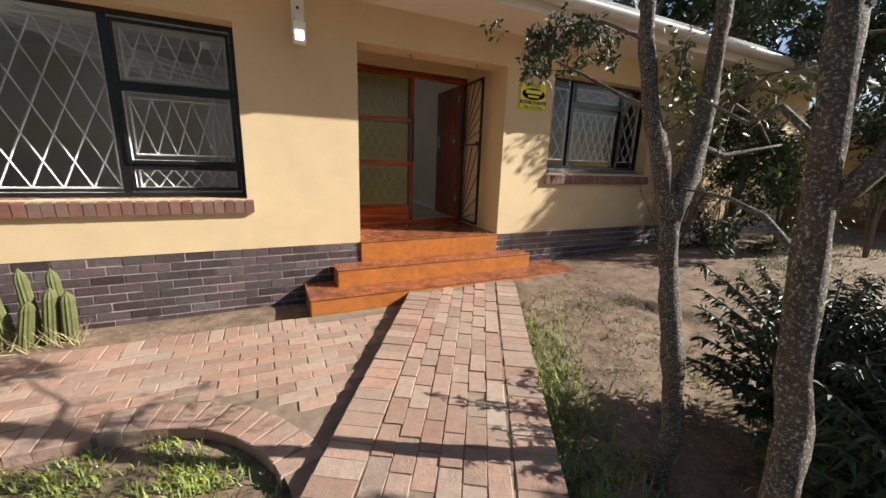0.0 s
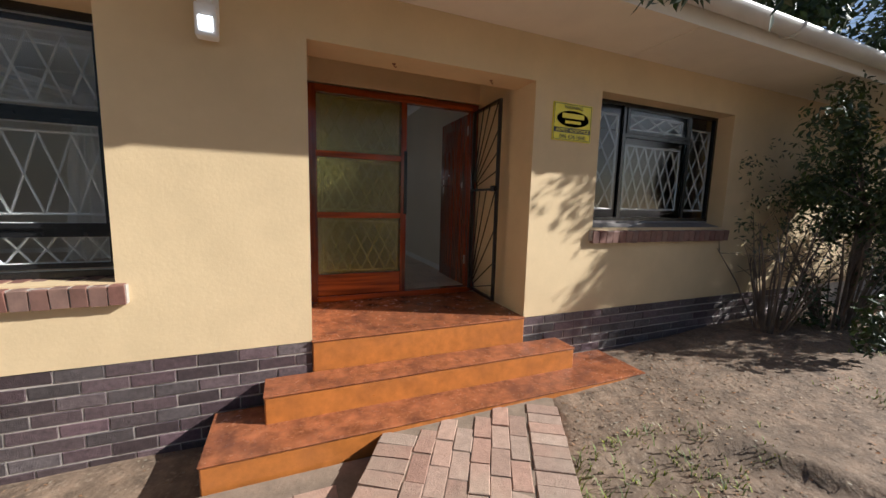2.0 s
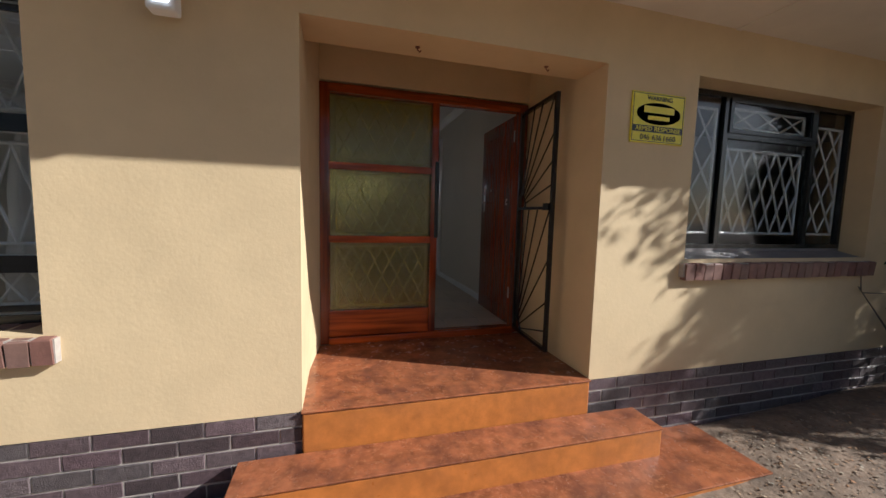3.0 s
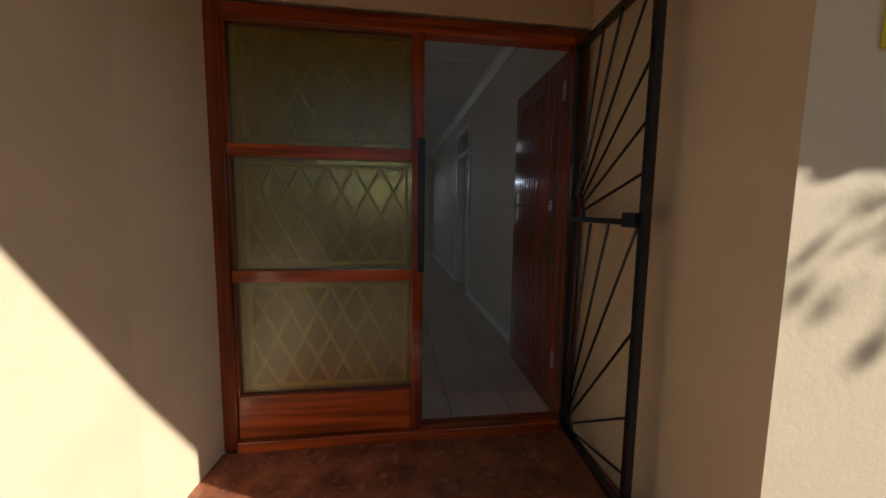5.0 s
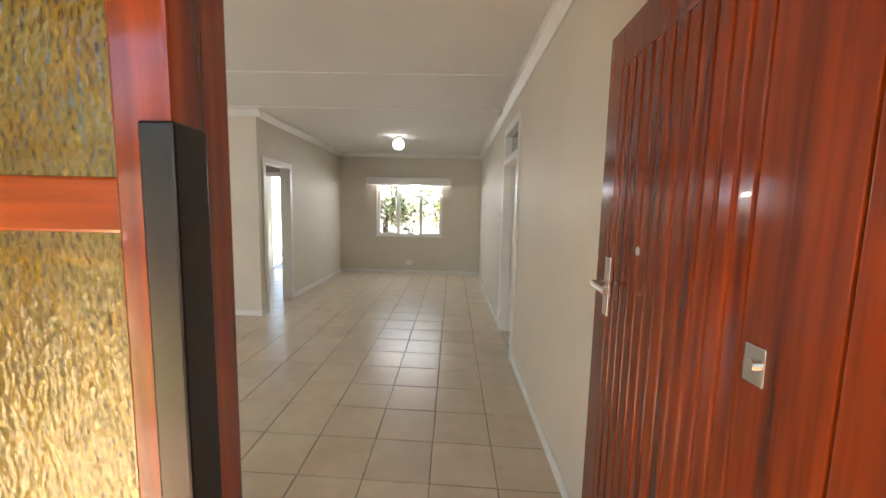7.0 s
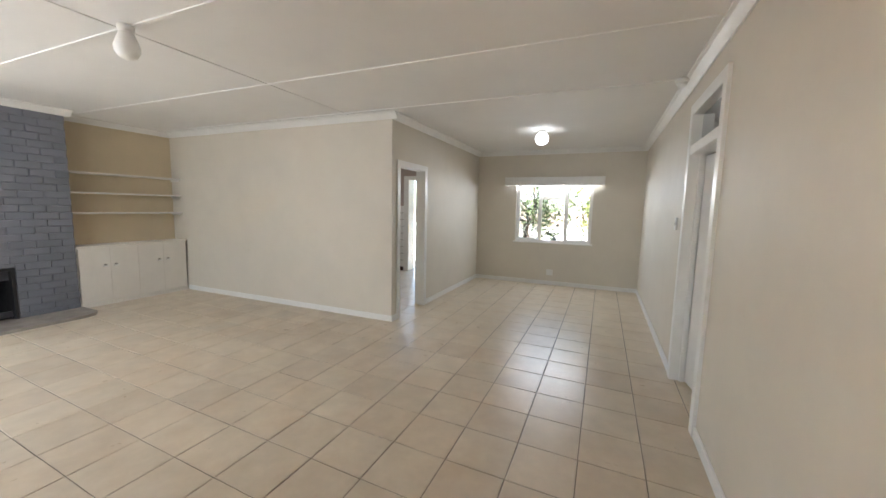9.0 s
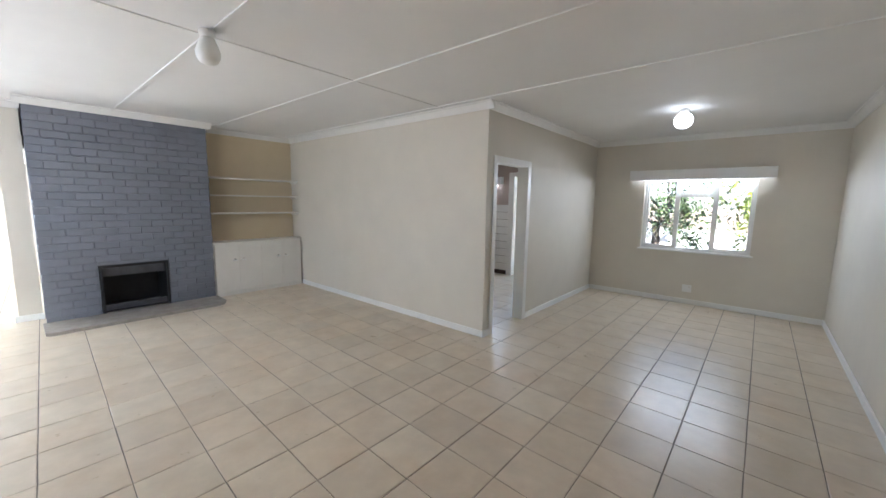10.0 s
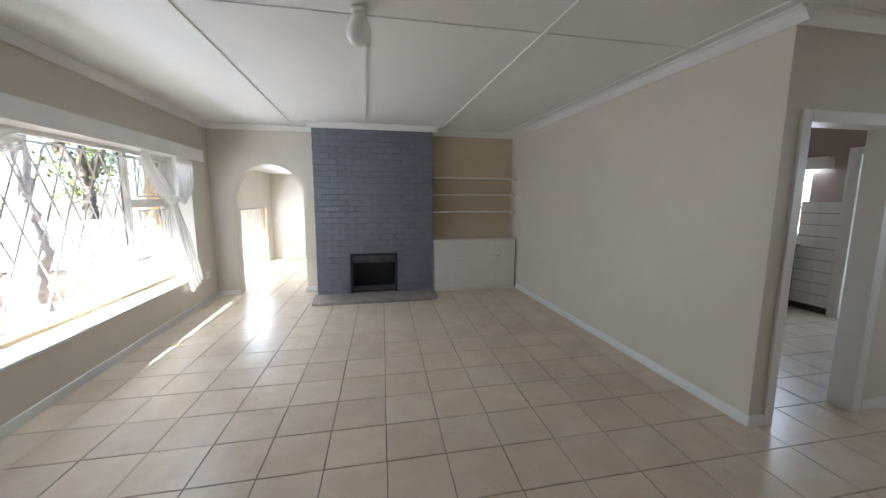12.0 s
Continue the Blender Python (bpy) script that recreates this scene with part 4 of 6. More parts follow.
# ---- wall lamp and sign ----
def wall_lamp():
    x = 0.265
    t = thing("wall_lamp", (x, FRONT, 2.46), "white outdoor wall lamp with a lit square lens", "lamp")
    bm = bmesh.new()
    ring = [(-0.055, 2.56), (0.055, 2.56), (0.055, 2.84), (0.03, 2.885), (-0.03, 2.885), (-0.055, 2.84)]
    back, face = [[bm.verts.new((x + u, y, v)) for u, v in ring] for y in (FRONT, FRONT - 0.022)]
    bm.faces.new(back)
    bm.faces.new(face)
    for k in range(6):
        bm.faces.new((back[k], back[(k + 1) % 6], face[(k + 1) % 6], face[k]))
    bmesh.ops.recalc_face_normals(bm, faces=bm.faces)
    part("back_plate", bm, M_WHITE, t)
    part("neck", boxes((x - 0.03, x + 0.03, FRONT - 0.055, FRONT - 0.022, 2.60, 2.70), bevel=0.006), M_WHITE, t)
    h = part("housing", boxes((x - 0.056, x + 0.056, FRONT - 0.11, FRONT - 0.03, 2.44, 2.62), bevel=0.012), M_WHITE, t)
    part("lens", boxes((x - 0.034, x + 0.034, FRONT - 0.118, FRONT - 0.11, 2.47, 2.545), bevel=0.003), M_LED, h, "lit lens")
    bm = bmesh.new()
    bmesh.ops.create_uvsphere(bm, u_segments=12, v_segments=8, radius=0.013)
    bmesh.ops.translate(bm, verts=bm.verts, vec=(x, FRONT - 0.03, 2.75))
    part("sensor", bm, M_BLACK, t)


wall_lamp()


def text_mesh(body, width, height, at, mat, parent, name="lettering"):
    c = bpy.data.curves.new(name, "FONT")
    c.body, c.size, c.extrude, c.align_x, c.align_y = body, 1.0, 0.002, "CENTER", "CENTER"
    tmp = bpy.data.objects.new("tmp", c)
    scene.collection.objects.link(tmp)
    dg = bpy.context.evaluated_depsgraph_get()
    me = bpy.data.meshes.new_from_object(tmp.evaluated_get(dg))
    bpy.data.objects.remove(tmp)
    co = [v.co for v in me.vertices]
    x0, x1, y0, y1 = min(v.x for v in co), max(v.x for v in co), min(v.y for v in co), max(v.y for v in co)
    sx, sy = width / (x1 - x0), height / (y1 - y0)
    for v in me.vertices:
        v.co = Vector(((v.co.x - (x0 + x1) / 2) * sx + at[0], -v.co.z * 0.4 + at[1], (v.co.y - (y0 + y1) / 2) * sy + at[2])) - base_of(parent)
    me.materials.clear()
    me.materials.append(mat)
    ob = new(name, me)
    ob.parent = parent
    return ob


def sign():
    x0, x1, z0, z1 = 2.765, 3.185, 2.11, 2.425
    cx, y = (x0 + x1) / 2, FRONT - 0.012
    t = thing("warning_sign", (cx, FRONT, z0), "yellow and black armed response warning sign on the wall", "sign")
    part("plate", boxes((x0, x1, y, FRONT, z0, z1), bevel=0.002), M_YELLOW, t)
    part("border", frame_bars(x0 + 0.008, x1 - 0.008, y - 0.0015, y, z0 + 0.008, z1 - 0.008, 0.004), M_SIGNBLACK, t)
    bm = bmesh.new()
    vs = [bm.verts.new((cx + 0.175 * math.cos(a), y - 0.002, 2.295 + 0.068 * math.sin(a))) for a in [2 * math.pi * k / 32 for k in range(32)]]
    f = bm.faces.new(vs)
    bmesh.ops.solidify(bm, geom=[f], thickness=0.001)
    part("emblem", bm, M_SIGNBLACK, t, "black oval emblem")
    part("emblem_bar", boxes((cx - 0.12, cx + 0.12, y - 0.005, y - 0.002, 2.298, 2.34)), M_YELLOW, t)
    part("emblem_bar", boxes((cx - 0.085, cx + 0.085, y - 0.005, y - 0.002, 2.255, 2.28)), M_YELLOW, t)
    part("band", boxes((x0 + 0.012, x1 - 0.012, y - 0.003, y, 2.178, 2.218)), M_SIGNBLACK, t)
    text_mesh("WARNING", 0.20, 0.028, (cx, y - 0.003, 2.39), M_SIGNBLACK, t)
    for word, at, w in (("ARMED", -0.115, 0.13), ("RESPONSE", 0.075, 0.21)):
        text_mesh(word, w, 0.028, (cx + at, y - 0.005, 2.198), M_YELLOW, t)
    for word, at, w in (("046", -0.102, 0.072), ("636", -0.006, 0.072), ("1660", 0.098, 0.096)):
        text_mesh(word, w, 0.034, (cx + at, y - 0.003, 2.146), M_SIGNBLACK, t)


sign()


# ---- living room ----
def hearth():
    t = thing("hearth", (-3.9, 7.7, FLOOR), "low grey cement hearth slab with a rounded corner", "hearth")
    bm = bmesh.new()
    ring = [(FPX - 0.01, 6.86), (-3.66, 6.86), (-3.62, 6.9), (-3.62, 8.46), (-3.66, 8.56), (-3.76, 8.62), (FPX - 0.01, 8.62)]
    lo = [bm.verts.new((x, y, FLOOR)) for x, y in ring]
    hi = [bm.verts.new((x, y, FLOOR + 0.035)) for x, y in ring]
    bm.faces.new(hi)
    for k in range(len(ring)):
        bm.faces.new((lo[k], lo[(k + 1) % len(ring)], hi[(k + 1) % len(ring)], hi[k]))
    bmesh.ops.recalc_face_normals(bm, faces=bm.faces)
    part("slab", bm, M_SLATE, t)
    f = thing("firebox", (FPX, 7.71, FLOOR + 0.035), "black steel built-in fireplace insert, empty", "fireplace")
    y0, y1, z0, z1 = 7.365, 8.055, FLOOR + 0.036, 1.228
    x = FPX
    part("side_plate", boxes((x - 0.45, x + 0.004, y0, y0 + 0.03, z0, z1)), M_SOOT, f)
    part("side_plate", boxes((x - 0.45, x + 0.004, y1 - 0.03, y1, z0, z1)), M_SOOT, f)
    part("back_plate", boxes((x - 0.47, x - 0.45, y0, y1, z0, z1)), M_SOOT, f)
    part("top_plate", boxes((x - 0.45, x + 0.004, y0 + 0.03, y1 - 0.03, z1 - 0.03, z1)), M_SOOT, f)
    part("hood", boxes((x - 0.10, x - 0.085, y0 + 0.03, y1 - 0.03, z1 - 0.15, z1 - 0.03)), M_STEEL, f, "grey smoke hood")
    part("floor_plate", boxes((x - 0.45, x - 0.05, y0 + 0.03, y1 - 0.03, z0, z0 + 0.02)), M_SOOT, f)
    part("ash_lip", boxes((x - 0.09, x - 0.06, y0 + 0.03, y1 - 0.03, z0 + 0.02, z0 + 0.085), bevel=0.004), M_STEEL, f, "grey ash lip")


hearth()


def alcove():
    y0, y1 = 8.605, BACK - 0.004
    for z in (2.375, 2.115, 1.845):
        s = thing("shelf", (NICHE, (y0 + y1) / 2, z), "cream painted alcove shelf, empty", "shelf", "alcove shelves")
        part("board", boxes((NICHE, FPX - 0.09, y0, y1, z - 0.022, z), bevel=0.003), M_CAB, s)
        part("cleat", boxes((NICHE, FPX - 0.14, y0, y0 + 0.018, z - 0.05, z - 0.022)), M_CAB, s)
        part("cleat", boxes((NICHE, FPX - 0.14, y1 - 0.018, y1, z - 0.05, z - 0.022)), M_CAB, s)
    t = thing("cupboard", (FPX, (y0 + y1) / 2, FLOOR), "off-white painted built-in cupboard with four doors", "cupboard")
    xf = FPX - 0.02
    part("body", boxes((NICHE, xf - 0.02, y0, y1 - 0.02, FLOOR, 1.385)), M_CAB, t)
    part("top", boxes((NICHE, xf + 0.012, y0, y1 - 0.018, 1.385, 1.41), bevel=0.004), M_CAB, t)
    part("plinth", boxes((xf - 0.02, xf, y0, y1 - 0.02, FLOOR, FLOOR + 0.05)), M_CAB, t)
    n = 4
    w = (y1 - 0.03 - y0 - 0.02) / n
    for k in range(n):
        ya = y0 + 0.02 + k * w
        d = part("door", boxes((xf - 0.02, xf, ya + 0.0004, ya + w - 0.0004, FLOOR + 0.055, 1.38), bevel=0.002), M_CAB, t)
        yk = ya + w - 0.06 if k % 2 == 0 else ya + 0.06
        bm = bmesh.new()
        tube(bm, [(xf + 0.006, yk - 0.03, 1.135), (xf + 0.022, yk - 0.024, 1.13), (xf + 0.022, yk + 0.024, 1.13), (xf + 0.006, yk + 0.03, 1.135)], 0.008, 6)
        h = part("handle", bm, M_WHITE, d, "white drop handle")
        bm = bmesh.new()
        tube(bm, [(xf - 0.001, yk, 1.14), (xf + 0.008, yk, 1.14)], 0.018, 10)
        part("rose", bm, M_CHROME, d)


alcove()


def globe_light(x, y, lit, label):
    t = thing("ceiling_light", (x, y, CEIL), label, "light")
    bm = bmesh.new()
    lathe(bm, [(0.045, 0.0), (0.045, -0.025), (0.04, -0.045)], (x, y, CEIL - 0.0125))
    part("holder", bm, M_WHITE, t, smooth=True)
    bm = bmesh.new()
    if lit:
        prof = [(0.04, -0.045), (0.07, -0.07), (0.088, -0.11), (0.088, -0.14), (0.07, -0.18), (0.04, -0.2), (0.006, -0.205)]
    else:
        prof = [(0.038, -0.045), (0.042, -0.065), (0.058, -0.10), (0.068, -0.135), (0.066, -0.165), (0.05, -0.195), (0.025, -0.21), (0.005, -0.213)]
    lathe(bm, prof, (x, y, CEIL))
    part("globe", bm, M_LIT if lit else M_OPAL, t, "lit opal globe" if lit else "unlit opal globe", smooth=True)


globe_light(-0.765, 7.60, False, "white pear-shaped opal ceiling light, switched off")
globe_light(1.17, 11.45, True, "white opal globe ceiling light, switched on")


def sheer_panel(t, name, spine, widths, folds, label="", y=INNER - 0.12):
    """A gathered cloth that follows a spine of (x, z), as wide across as given, with folds towards the room."""
    bm = bmesh.new()
    rows, n = [], 26
    k = len(spine) - 1
    for i in range(37):
        u = i / 36 * k
        a = min(int(u), k - 1)
        f = u - a
        f2 = f * f * (3 - 2 * f)
        p = Vector(spine[a]).lerp(Vector(spine[a + 1]), f)
        w = widths[a] + (widths[a + 1] - widths[a]) * f2
        d = (Vector(spine[a + 1]) - Vector(spine[a])).normalized()
        q = Vector((-d.y, d.x))
        row = []
        for j in range(n + 1):
            v = j / n - 0.5
            amp = 0.008 + 0.02 * min(1.0, w / 0.25)
            off = amp * math.sin(v * folds + 1.3 * math.sin(u * 1.7)) + 0.01 * noise.noise(Vector((v * 6, u * 2, 3)))
            row.append(bm.verts.new((p.x + q.x * v * w, y + off, p.y + q.y * v * w)))
        rows.append(row)
    for a, c in zip(rows, rows[1:]):
        for j in range(n):
            bm.faces.new((a[j], a[j + 1], c[j + 1], c[j]))
    return part(name, bm, M_SHEER, t, label, smooth=True)


def tied_curtain(top, knot, foot, label, y):
    t = thing("sheer_curtain", (knot[0], y, foot[1]), label, "curtain")
    mid = ((top[0] + knot[0]) / 2, (top[1] + knot[1]) / 2 - 0.05)
    sheer_panel(t, "swag", [top, mid, knot], [0.14, 0.20, 0.14], 22, "looped swag", y)
    sheer_panel(t, "tail", [knot, ((knot[0] + foot[0]) / 2, (knot[1] + foot[1]) / 2), foot], [0.10, 0.24, 0.36], 30, "hanging tail", y)
    if knot[0] < -2:
        sheer_panel(t, "gathered_head", [(knot[0] - 0.23, 2.50), (knot[0] - 0.22, 2.25), (knot[0] - 0.10, 2.02)], [0.46, 0.42, 0.22], 40, "gathered head", y + 0.03)
    bm = bmesh.new()
    bmesh.ops.create_icosphere(bm, subdivisions=3, radius=0.055)
    for v in bm.verts:
        v.co *= 1 + 0.3 * noise.noise(v.co * 30)
    bmesh.ops.translate(bm, verts=bm.verts, vec=(knot[0], y, knot[1]))
    part("knot", bm, M_SHEER, t, "knotted cloth", smooth=True)


tied_curtain((-2.76, 2.47), (-3.30, 2.03), (-3.72, 0.94), "white sheer curtain looped and knotted at the window end", INNER + 0.075)
tied_curtain((-1.80, 2.46), (-0.46, 2.09), (-0.42, 1.14), "white sheer curtain looped across and knotted at the window side", INNER - 0.19)


def socket(at, axis, label):
    t = thing("wall_socket", at, label, "socket")
    x, y, z = at
    if axis == "y":
        part("plate", boxes((x - 0.06, x + 0.06, y - 0.012, y, z, z + 0.11), bevel=0.004), M_WHITE, t)
        part("switch", boxes((x + 0.02, x + 0.04, y - 0.018, y - 0.012, z + 0.065, z + 0.09), bevel=0.002), M_CAB, t)
    else:
        part("plate", boxes((x - 0.012, x, y - 0.04, y + 0.04, z, z + 0.11), bevel=0.004), M_WHITE, t)
        part("switch", boxes((x - 0.018, x - 0.012, y - 0.012, y + 0.012, z + 0.04, z + 0.07), bevel=0.002), M_CAB, t)


socket((-4.20, INNER + 0.024, 0.92), "y", "white wall socket beside the curtain")
socket((1.14, FAR, 0.78), "y", "white double wall socket above the skirting")
socket((RIGHT, 10.1, 1.85), "x", "white light switch by the side door")


# ---- side door and kitchen doorway ----
def side_door():
    y0, y1, z1 = D2
    t = thing("door_2", (RIGHT, (y0 + y1) / 2, FLOOR), "white painted door frame with fanlight, door ajar", "door frame", kind="structure")
    for a, b in ((y0 - 0.055, y0 + 0.03), (y1 - 0.03, y1 + 0.055)):
        part("jamb", boxes((RIGHT - 0.022, RIGHT + 0.13, a, b, FLOOR, z1 + 0.055), bevel=0.004), M_WHITE, t)
    part("head", boxes((RIGHT - 0.022, RIGHT + 0.13, y0 + 0.03, y1 - 0.03, z1 - 0.03, z1 + 0.055), bevel=0.004), M_WHITE, t)
    part("transom", boxes((RIGHT - 0.018, RIGHT + 0.12, y0 + 0.03, y1 - 0.03, 2.46, 2.53), bevel=0.004), M_WHITE, t)
    p = part("pane", boxes((RIGHT + 0.05, RIGHT + 0.055, y0 + 0.03, y1 - 0.03, 2.53, z1 - 0.03)), M_GLASS, t)
    p.visible_shadow = False
    for a, b in ((y0 + 0.03, y0 + 0.044), (y1 - 0.044, y1 - 0.03)):
        part("door_stop", boxes((RIGHT + 0.05, RIGHT + 0.085, a, b, FLOOR, 2.46), bevel=0.002), M_WHITE, t)
    d = thing("white_door", (RIGHT + 0.09, y1 - 0.036, FLOOR + 0.01), "white painted flush door standing ajar", "door")
    part("leaf", boxes((RIGHT + 0.09, RIGHT + 0.13, y0 + 0.04, y1 - 0.042, FLOOR + 0.01, 2.45), bevel=0.003), M_WHITE, d)
    for z in (0.85, 2.2):
        part("hinge", boxes((RIGHT + 0.08, RIGHT + 0.095, y1 - 0.046, y1 - 0.032, z, z + 0.09)), M_WHITE, d)
    d.rotation_euler = (0, 0, radians(9))


side_door()


def kitchen_doorway():
    y0, y1, z1 = KD
    t = thing("door_3", (DINL, (y0 + y1) / 2, FLOOR), "white painted open kitchen doorway frame", "door frame", kind="structure")
    part("jamb", boxes((DINL - 0.13, DINL + 0.016, y0 - 0.05, y0 + 0.02, FLOOR, z1 + 0.05), bevel=0.004), M_WHITE, t)
    part("jamb", boxes((DINL - 0.13, DINL + 0.016, y1 - 0.02, y1 + 0.06, FLOOR, z1 + 0.05), bevel=0.004), M_WHITE, t)
    part("head", boxes((DINL - 0.13, DINL + 0.016, y0 + 0.02, y1 - 0.02, z1 - 0.02, z1 + 0.05), bevel=0.004), M_WHITE, t)


kitchen_doorway()



def ceiling_sensor():
    t = thing("alarm_sensor", (2.52, 9.79, CEIL), "small white domed sensor on the ceiling edge", "sensor")
    bm = bmesh.new()
    lathe(bm, [(0.05, 0.0), (0.05, -0.02), (0.042, -0.03)], (2.52, 9.79, CEIL - 0.0125))
    part("base", bm, M_WHITE, t, smooth=True)
    bm = bmesh.new()
    lathe(bm, [(0.04, -0.03), (0.036, -0.05), (0.02, -0.065), (0.004, -0.068)], (2.52, 9.79, CEIL - 0.0125))
    part("dome", bm, M_WHITE, t, smooth=True)


ceiling_sensor()


def hook(x, y):
    t = thing("ceiling_hook", (x, y, 2.565), "small rusty hook in the porch lintel", "hook")
    bm = bmesh.new()
    tube(bm, [(x, y, 2.566), (x, y, 2.55), (x + 0.012, y, 2.538), (x + 0.02, y, 2.548)], 0.004, 6)
    part("wire", bm, M_RUST, t)
    bm = bmesh.new()
    tube(bm, [(x, y, 2.566), (x, y, 2.561)], 0.014, 10)
    part("rose", bm, M_RUST, t)


hook(1.42, 5.05)
hook(2.25, 5.05)

# line of the brick path
PATH_A, PATH_B = Vector((-0.55, 0.35, 0)), Vector((1.90, 4.45, 0))
PU = (PATH_B - PATH_A).normalized()
PN = Vector((PU.y, -PU.x, 0))

# ---- garden walls and buildings round about ----
structure("wall_garden", boxes((-11.2, -11.0, -9.0, 5.0, -0.4, 1.40), (-11.2, 13.0, -9.2, -9.0, -0.4, 1.6)), M_YARD, "white painted garden boundary wall", "wall")
structure("floor_back_step", boxes((-2.2, -0.4, 13.5, 14.6, -0.4, FLOOR - 0.06)), M_SLATE, "grey cement back step", "step")
structure("wall_back_yard", boxes((-12, 12, 18.0, 18.2, -0.4, 1.45)), M_YARD, "pale back yard wall", "wall")


def lean_to():
    """A veranda with a corrugated roof at the far end of the garden."""
    t = thing("outbuilding", (13.0, 4.3, 0.2), "pale outbuilding with a corrugated veranda roof", "building")
    part("wall", boxes((13.5, 13.7, 0.5, 9.0, -0.1, 3.0)), M_EXT, t)
    bm = bmesh.new()
    n = 90
    rows = []
    for k in range(n + 1):
        y = 0.6 + 8.0 * k / n
        dz = 0.02 * math.sin(k * 1.9)
        rows.append((bm.verts.new((11.9, y, 2.32 + dz)), bm.verts.new((13.5, y, 2.62 + dz))))
    for a, c in zip(rows, rows[1:]):
        bm.faces.new((a[0], a[1], c[1], c[0]))
    part("roof", bm, M_ROOF, t)
    for y in (1.0, 3.4, 5.8, 8.2):
        part("post", boxes((11.95, 12.03, y, y + 0.08, 0.0, 2.32)), M_RUST, t)
    part("low_wall", boxes((11.9, 12.05, 0.6, 8.6, -0.1, 0.75)), M_RUST, t)


lean_to()


# ---- plants ----
def limb(bm, pts, r0, r1, seg=8, wobble=0.35):
    """A tapered, uneven limb through the given points."""
    fine = []
    P = [Vector(p) for p in pts]
    for a, b in zip(P, P[1:]):
        k = max(2, int((b - a).length / 0.07))
        for i in range(k):
            u = i / k
            q = a.lerp(b, u)
            q += Vector((noise.noise(q * 3), noise.noise(q * 3 + Vector((5, 0, 0))), 0)) * r0 * 0.5
            fine.append(q)
    fine.append(P[-1])
    n = len(fine)
    tube(bm, fine, [r0 + (r1 - r0) * i / (n - 1) for i in range(n)], seg, wobble=wobble)


def cloud(rng, centre, size, n, hollow=0.3):
    """Leaf places in a loose, lumpy mass."""
    out = []
    lumps = [(Vector((rng.gauss(0, 0.5), rng.gauss(0, 0.5), rng.gauss(0, 0.5))), rng.uniform(0.18, 0.42)) for _ in range(26)]
    for _ in range(n):
        c, r = lumps[rng.randrange(len(lumps))]
        d = Vector((rng.gauss(0, 1), rng.gauss(0, 1), rng.gauss(0, 1)))
        d = d.normalized() * r * rng.uniform(hollow, 1.0)
        p = c + d
        out.append((centre[0] + p.x * size[0], centre[1] + p.y * size[1], centre[2] + p.z * size[2]))
    return out


def garden_tree(base, trunk, limbs, sprays, label, r=0.07, leaf=0.05, mat=None, seed=1):
    rng = random.Random(seed)
    t = thing("garden_tree", base, label, "tree")
    bm = bmesh.new()
    limb(bm, [base] + trunk, r * 1.15, r * 0.85, 12)
    part("trunk", bm, M_BARK, t, smooth=True)
    for pts, r0, r1 in limbs:
        bm = bmesh.new()
        limb(bm, pts, r0, r1, 9)
        part("limb", bm, M_BARK, t, smooth=True)
    for (centre, size, n, m) in sprays:
        twig = bmesh.new()
        spots = cloud(rng, centre, size, n)
        for k in range(10):
            e = spots[rng.randrange(n)]
            limb(twig, [centre, ((centre[0] + e[0]) / 2, (centre[1] + e[1]) / 2, (centre[2] + e[2]) / 2 + 0.05), e], 0.008, 0.003, 5, 0)
        tw = part("twigs", twig, M_TWIG, t)
        leaf_part("leaves", leaves(spots, leaf, rng), m, t)
    return t


garden_tree((1.573, 1.803, -0.09), [(1.585, 1.785, 0.25), (1.555, 1.83, 0.59), (1.52, 1.885, 0.88), (1.50, 1.91, 1.08), (1.475, 1.905, 1.27)], [
    ([(1.475, 1.905, 1.24), (1.431, 1.984, 1.495), (1.43, 2.04, 1.70), (1.41, 2.10, 2.0), (1.40, 2.15, 2.5)], 0.04, 0.024),
    ([(1.475, 1.905, 1.24), (1.54, 1.915, 1.42), (1.60, 1.93, 1.58), (1.61, 1.93, 1.9), (1.62, 1.93, 2.5)], 0.044, 0.024),
    ([(1.43, 2.04, 1.70), (1.51, 2.25, 1.78), (1.45, 2.45, 1.90), (1.42, 2.68, 2.02)], 0.012, 0.005),
    ([(1.41, 2.10, 1.98), (1.40, 2.35, 2.12), (1.36, 2.60, 2.16)], 0.011, 0.004),
    ([(1.60, 1.93, 1.56), (1.80, 1.92, 1.52), (2.1, 1.85, 1.58)], 0.012, 0.005)], [
    ((1.32, 2.62, 2.05), (0.20, 0.20, 0.15), 620, M_LEAF), ((1.50, 2.58, 2.13), (0.22, 0.20, 0.14), 520, M_LEAF), ((1.55, 2.02, 1.80), (0.10, 0.10, 0.20), 190, M_LEAF2), ((1.85, 1.95, 1.75), (0.25, 0.25, 0.28), 300, M_LEAF2)],
    "slender lichen-grey forked garden tree with reddish bark", 0.045, 0.04, seed=21)
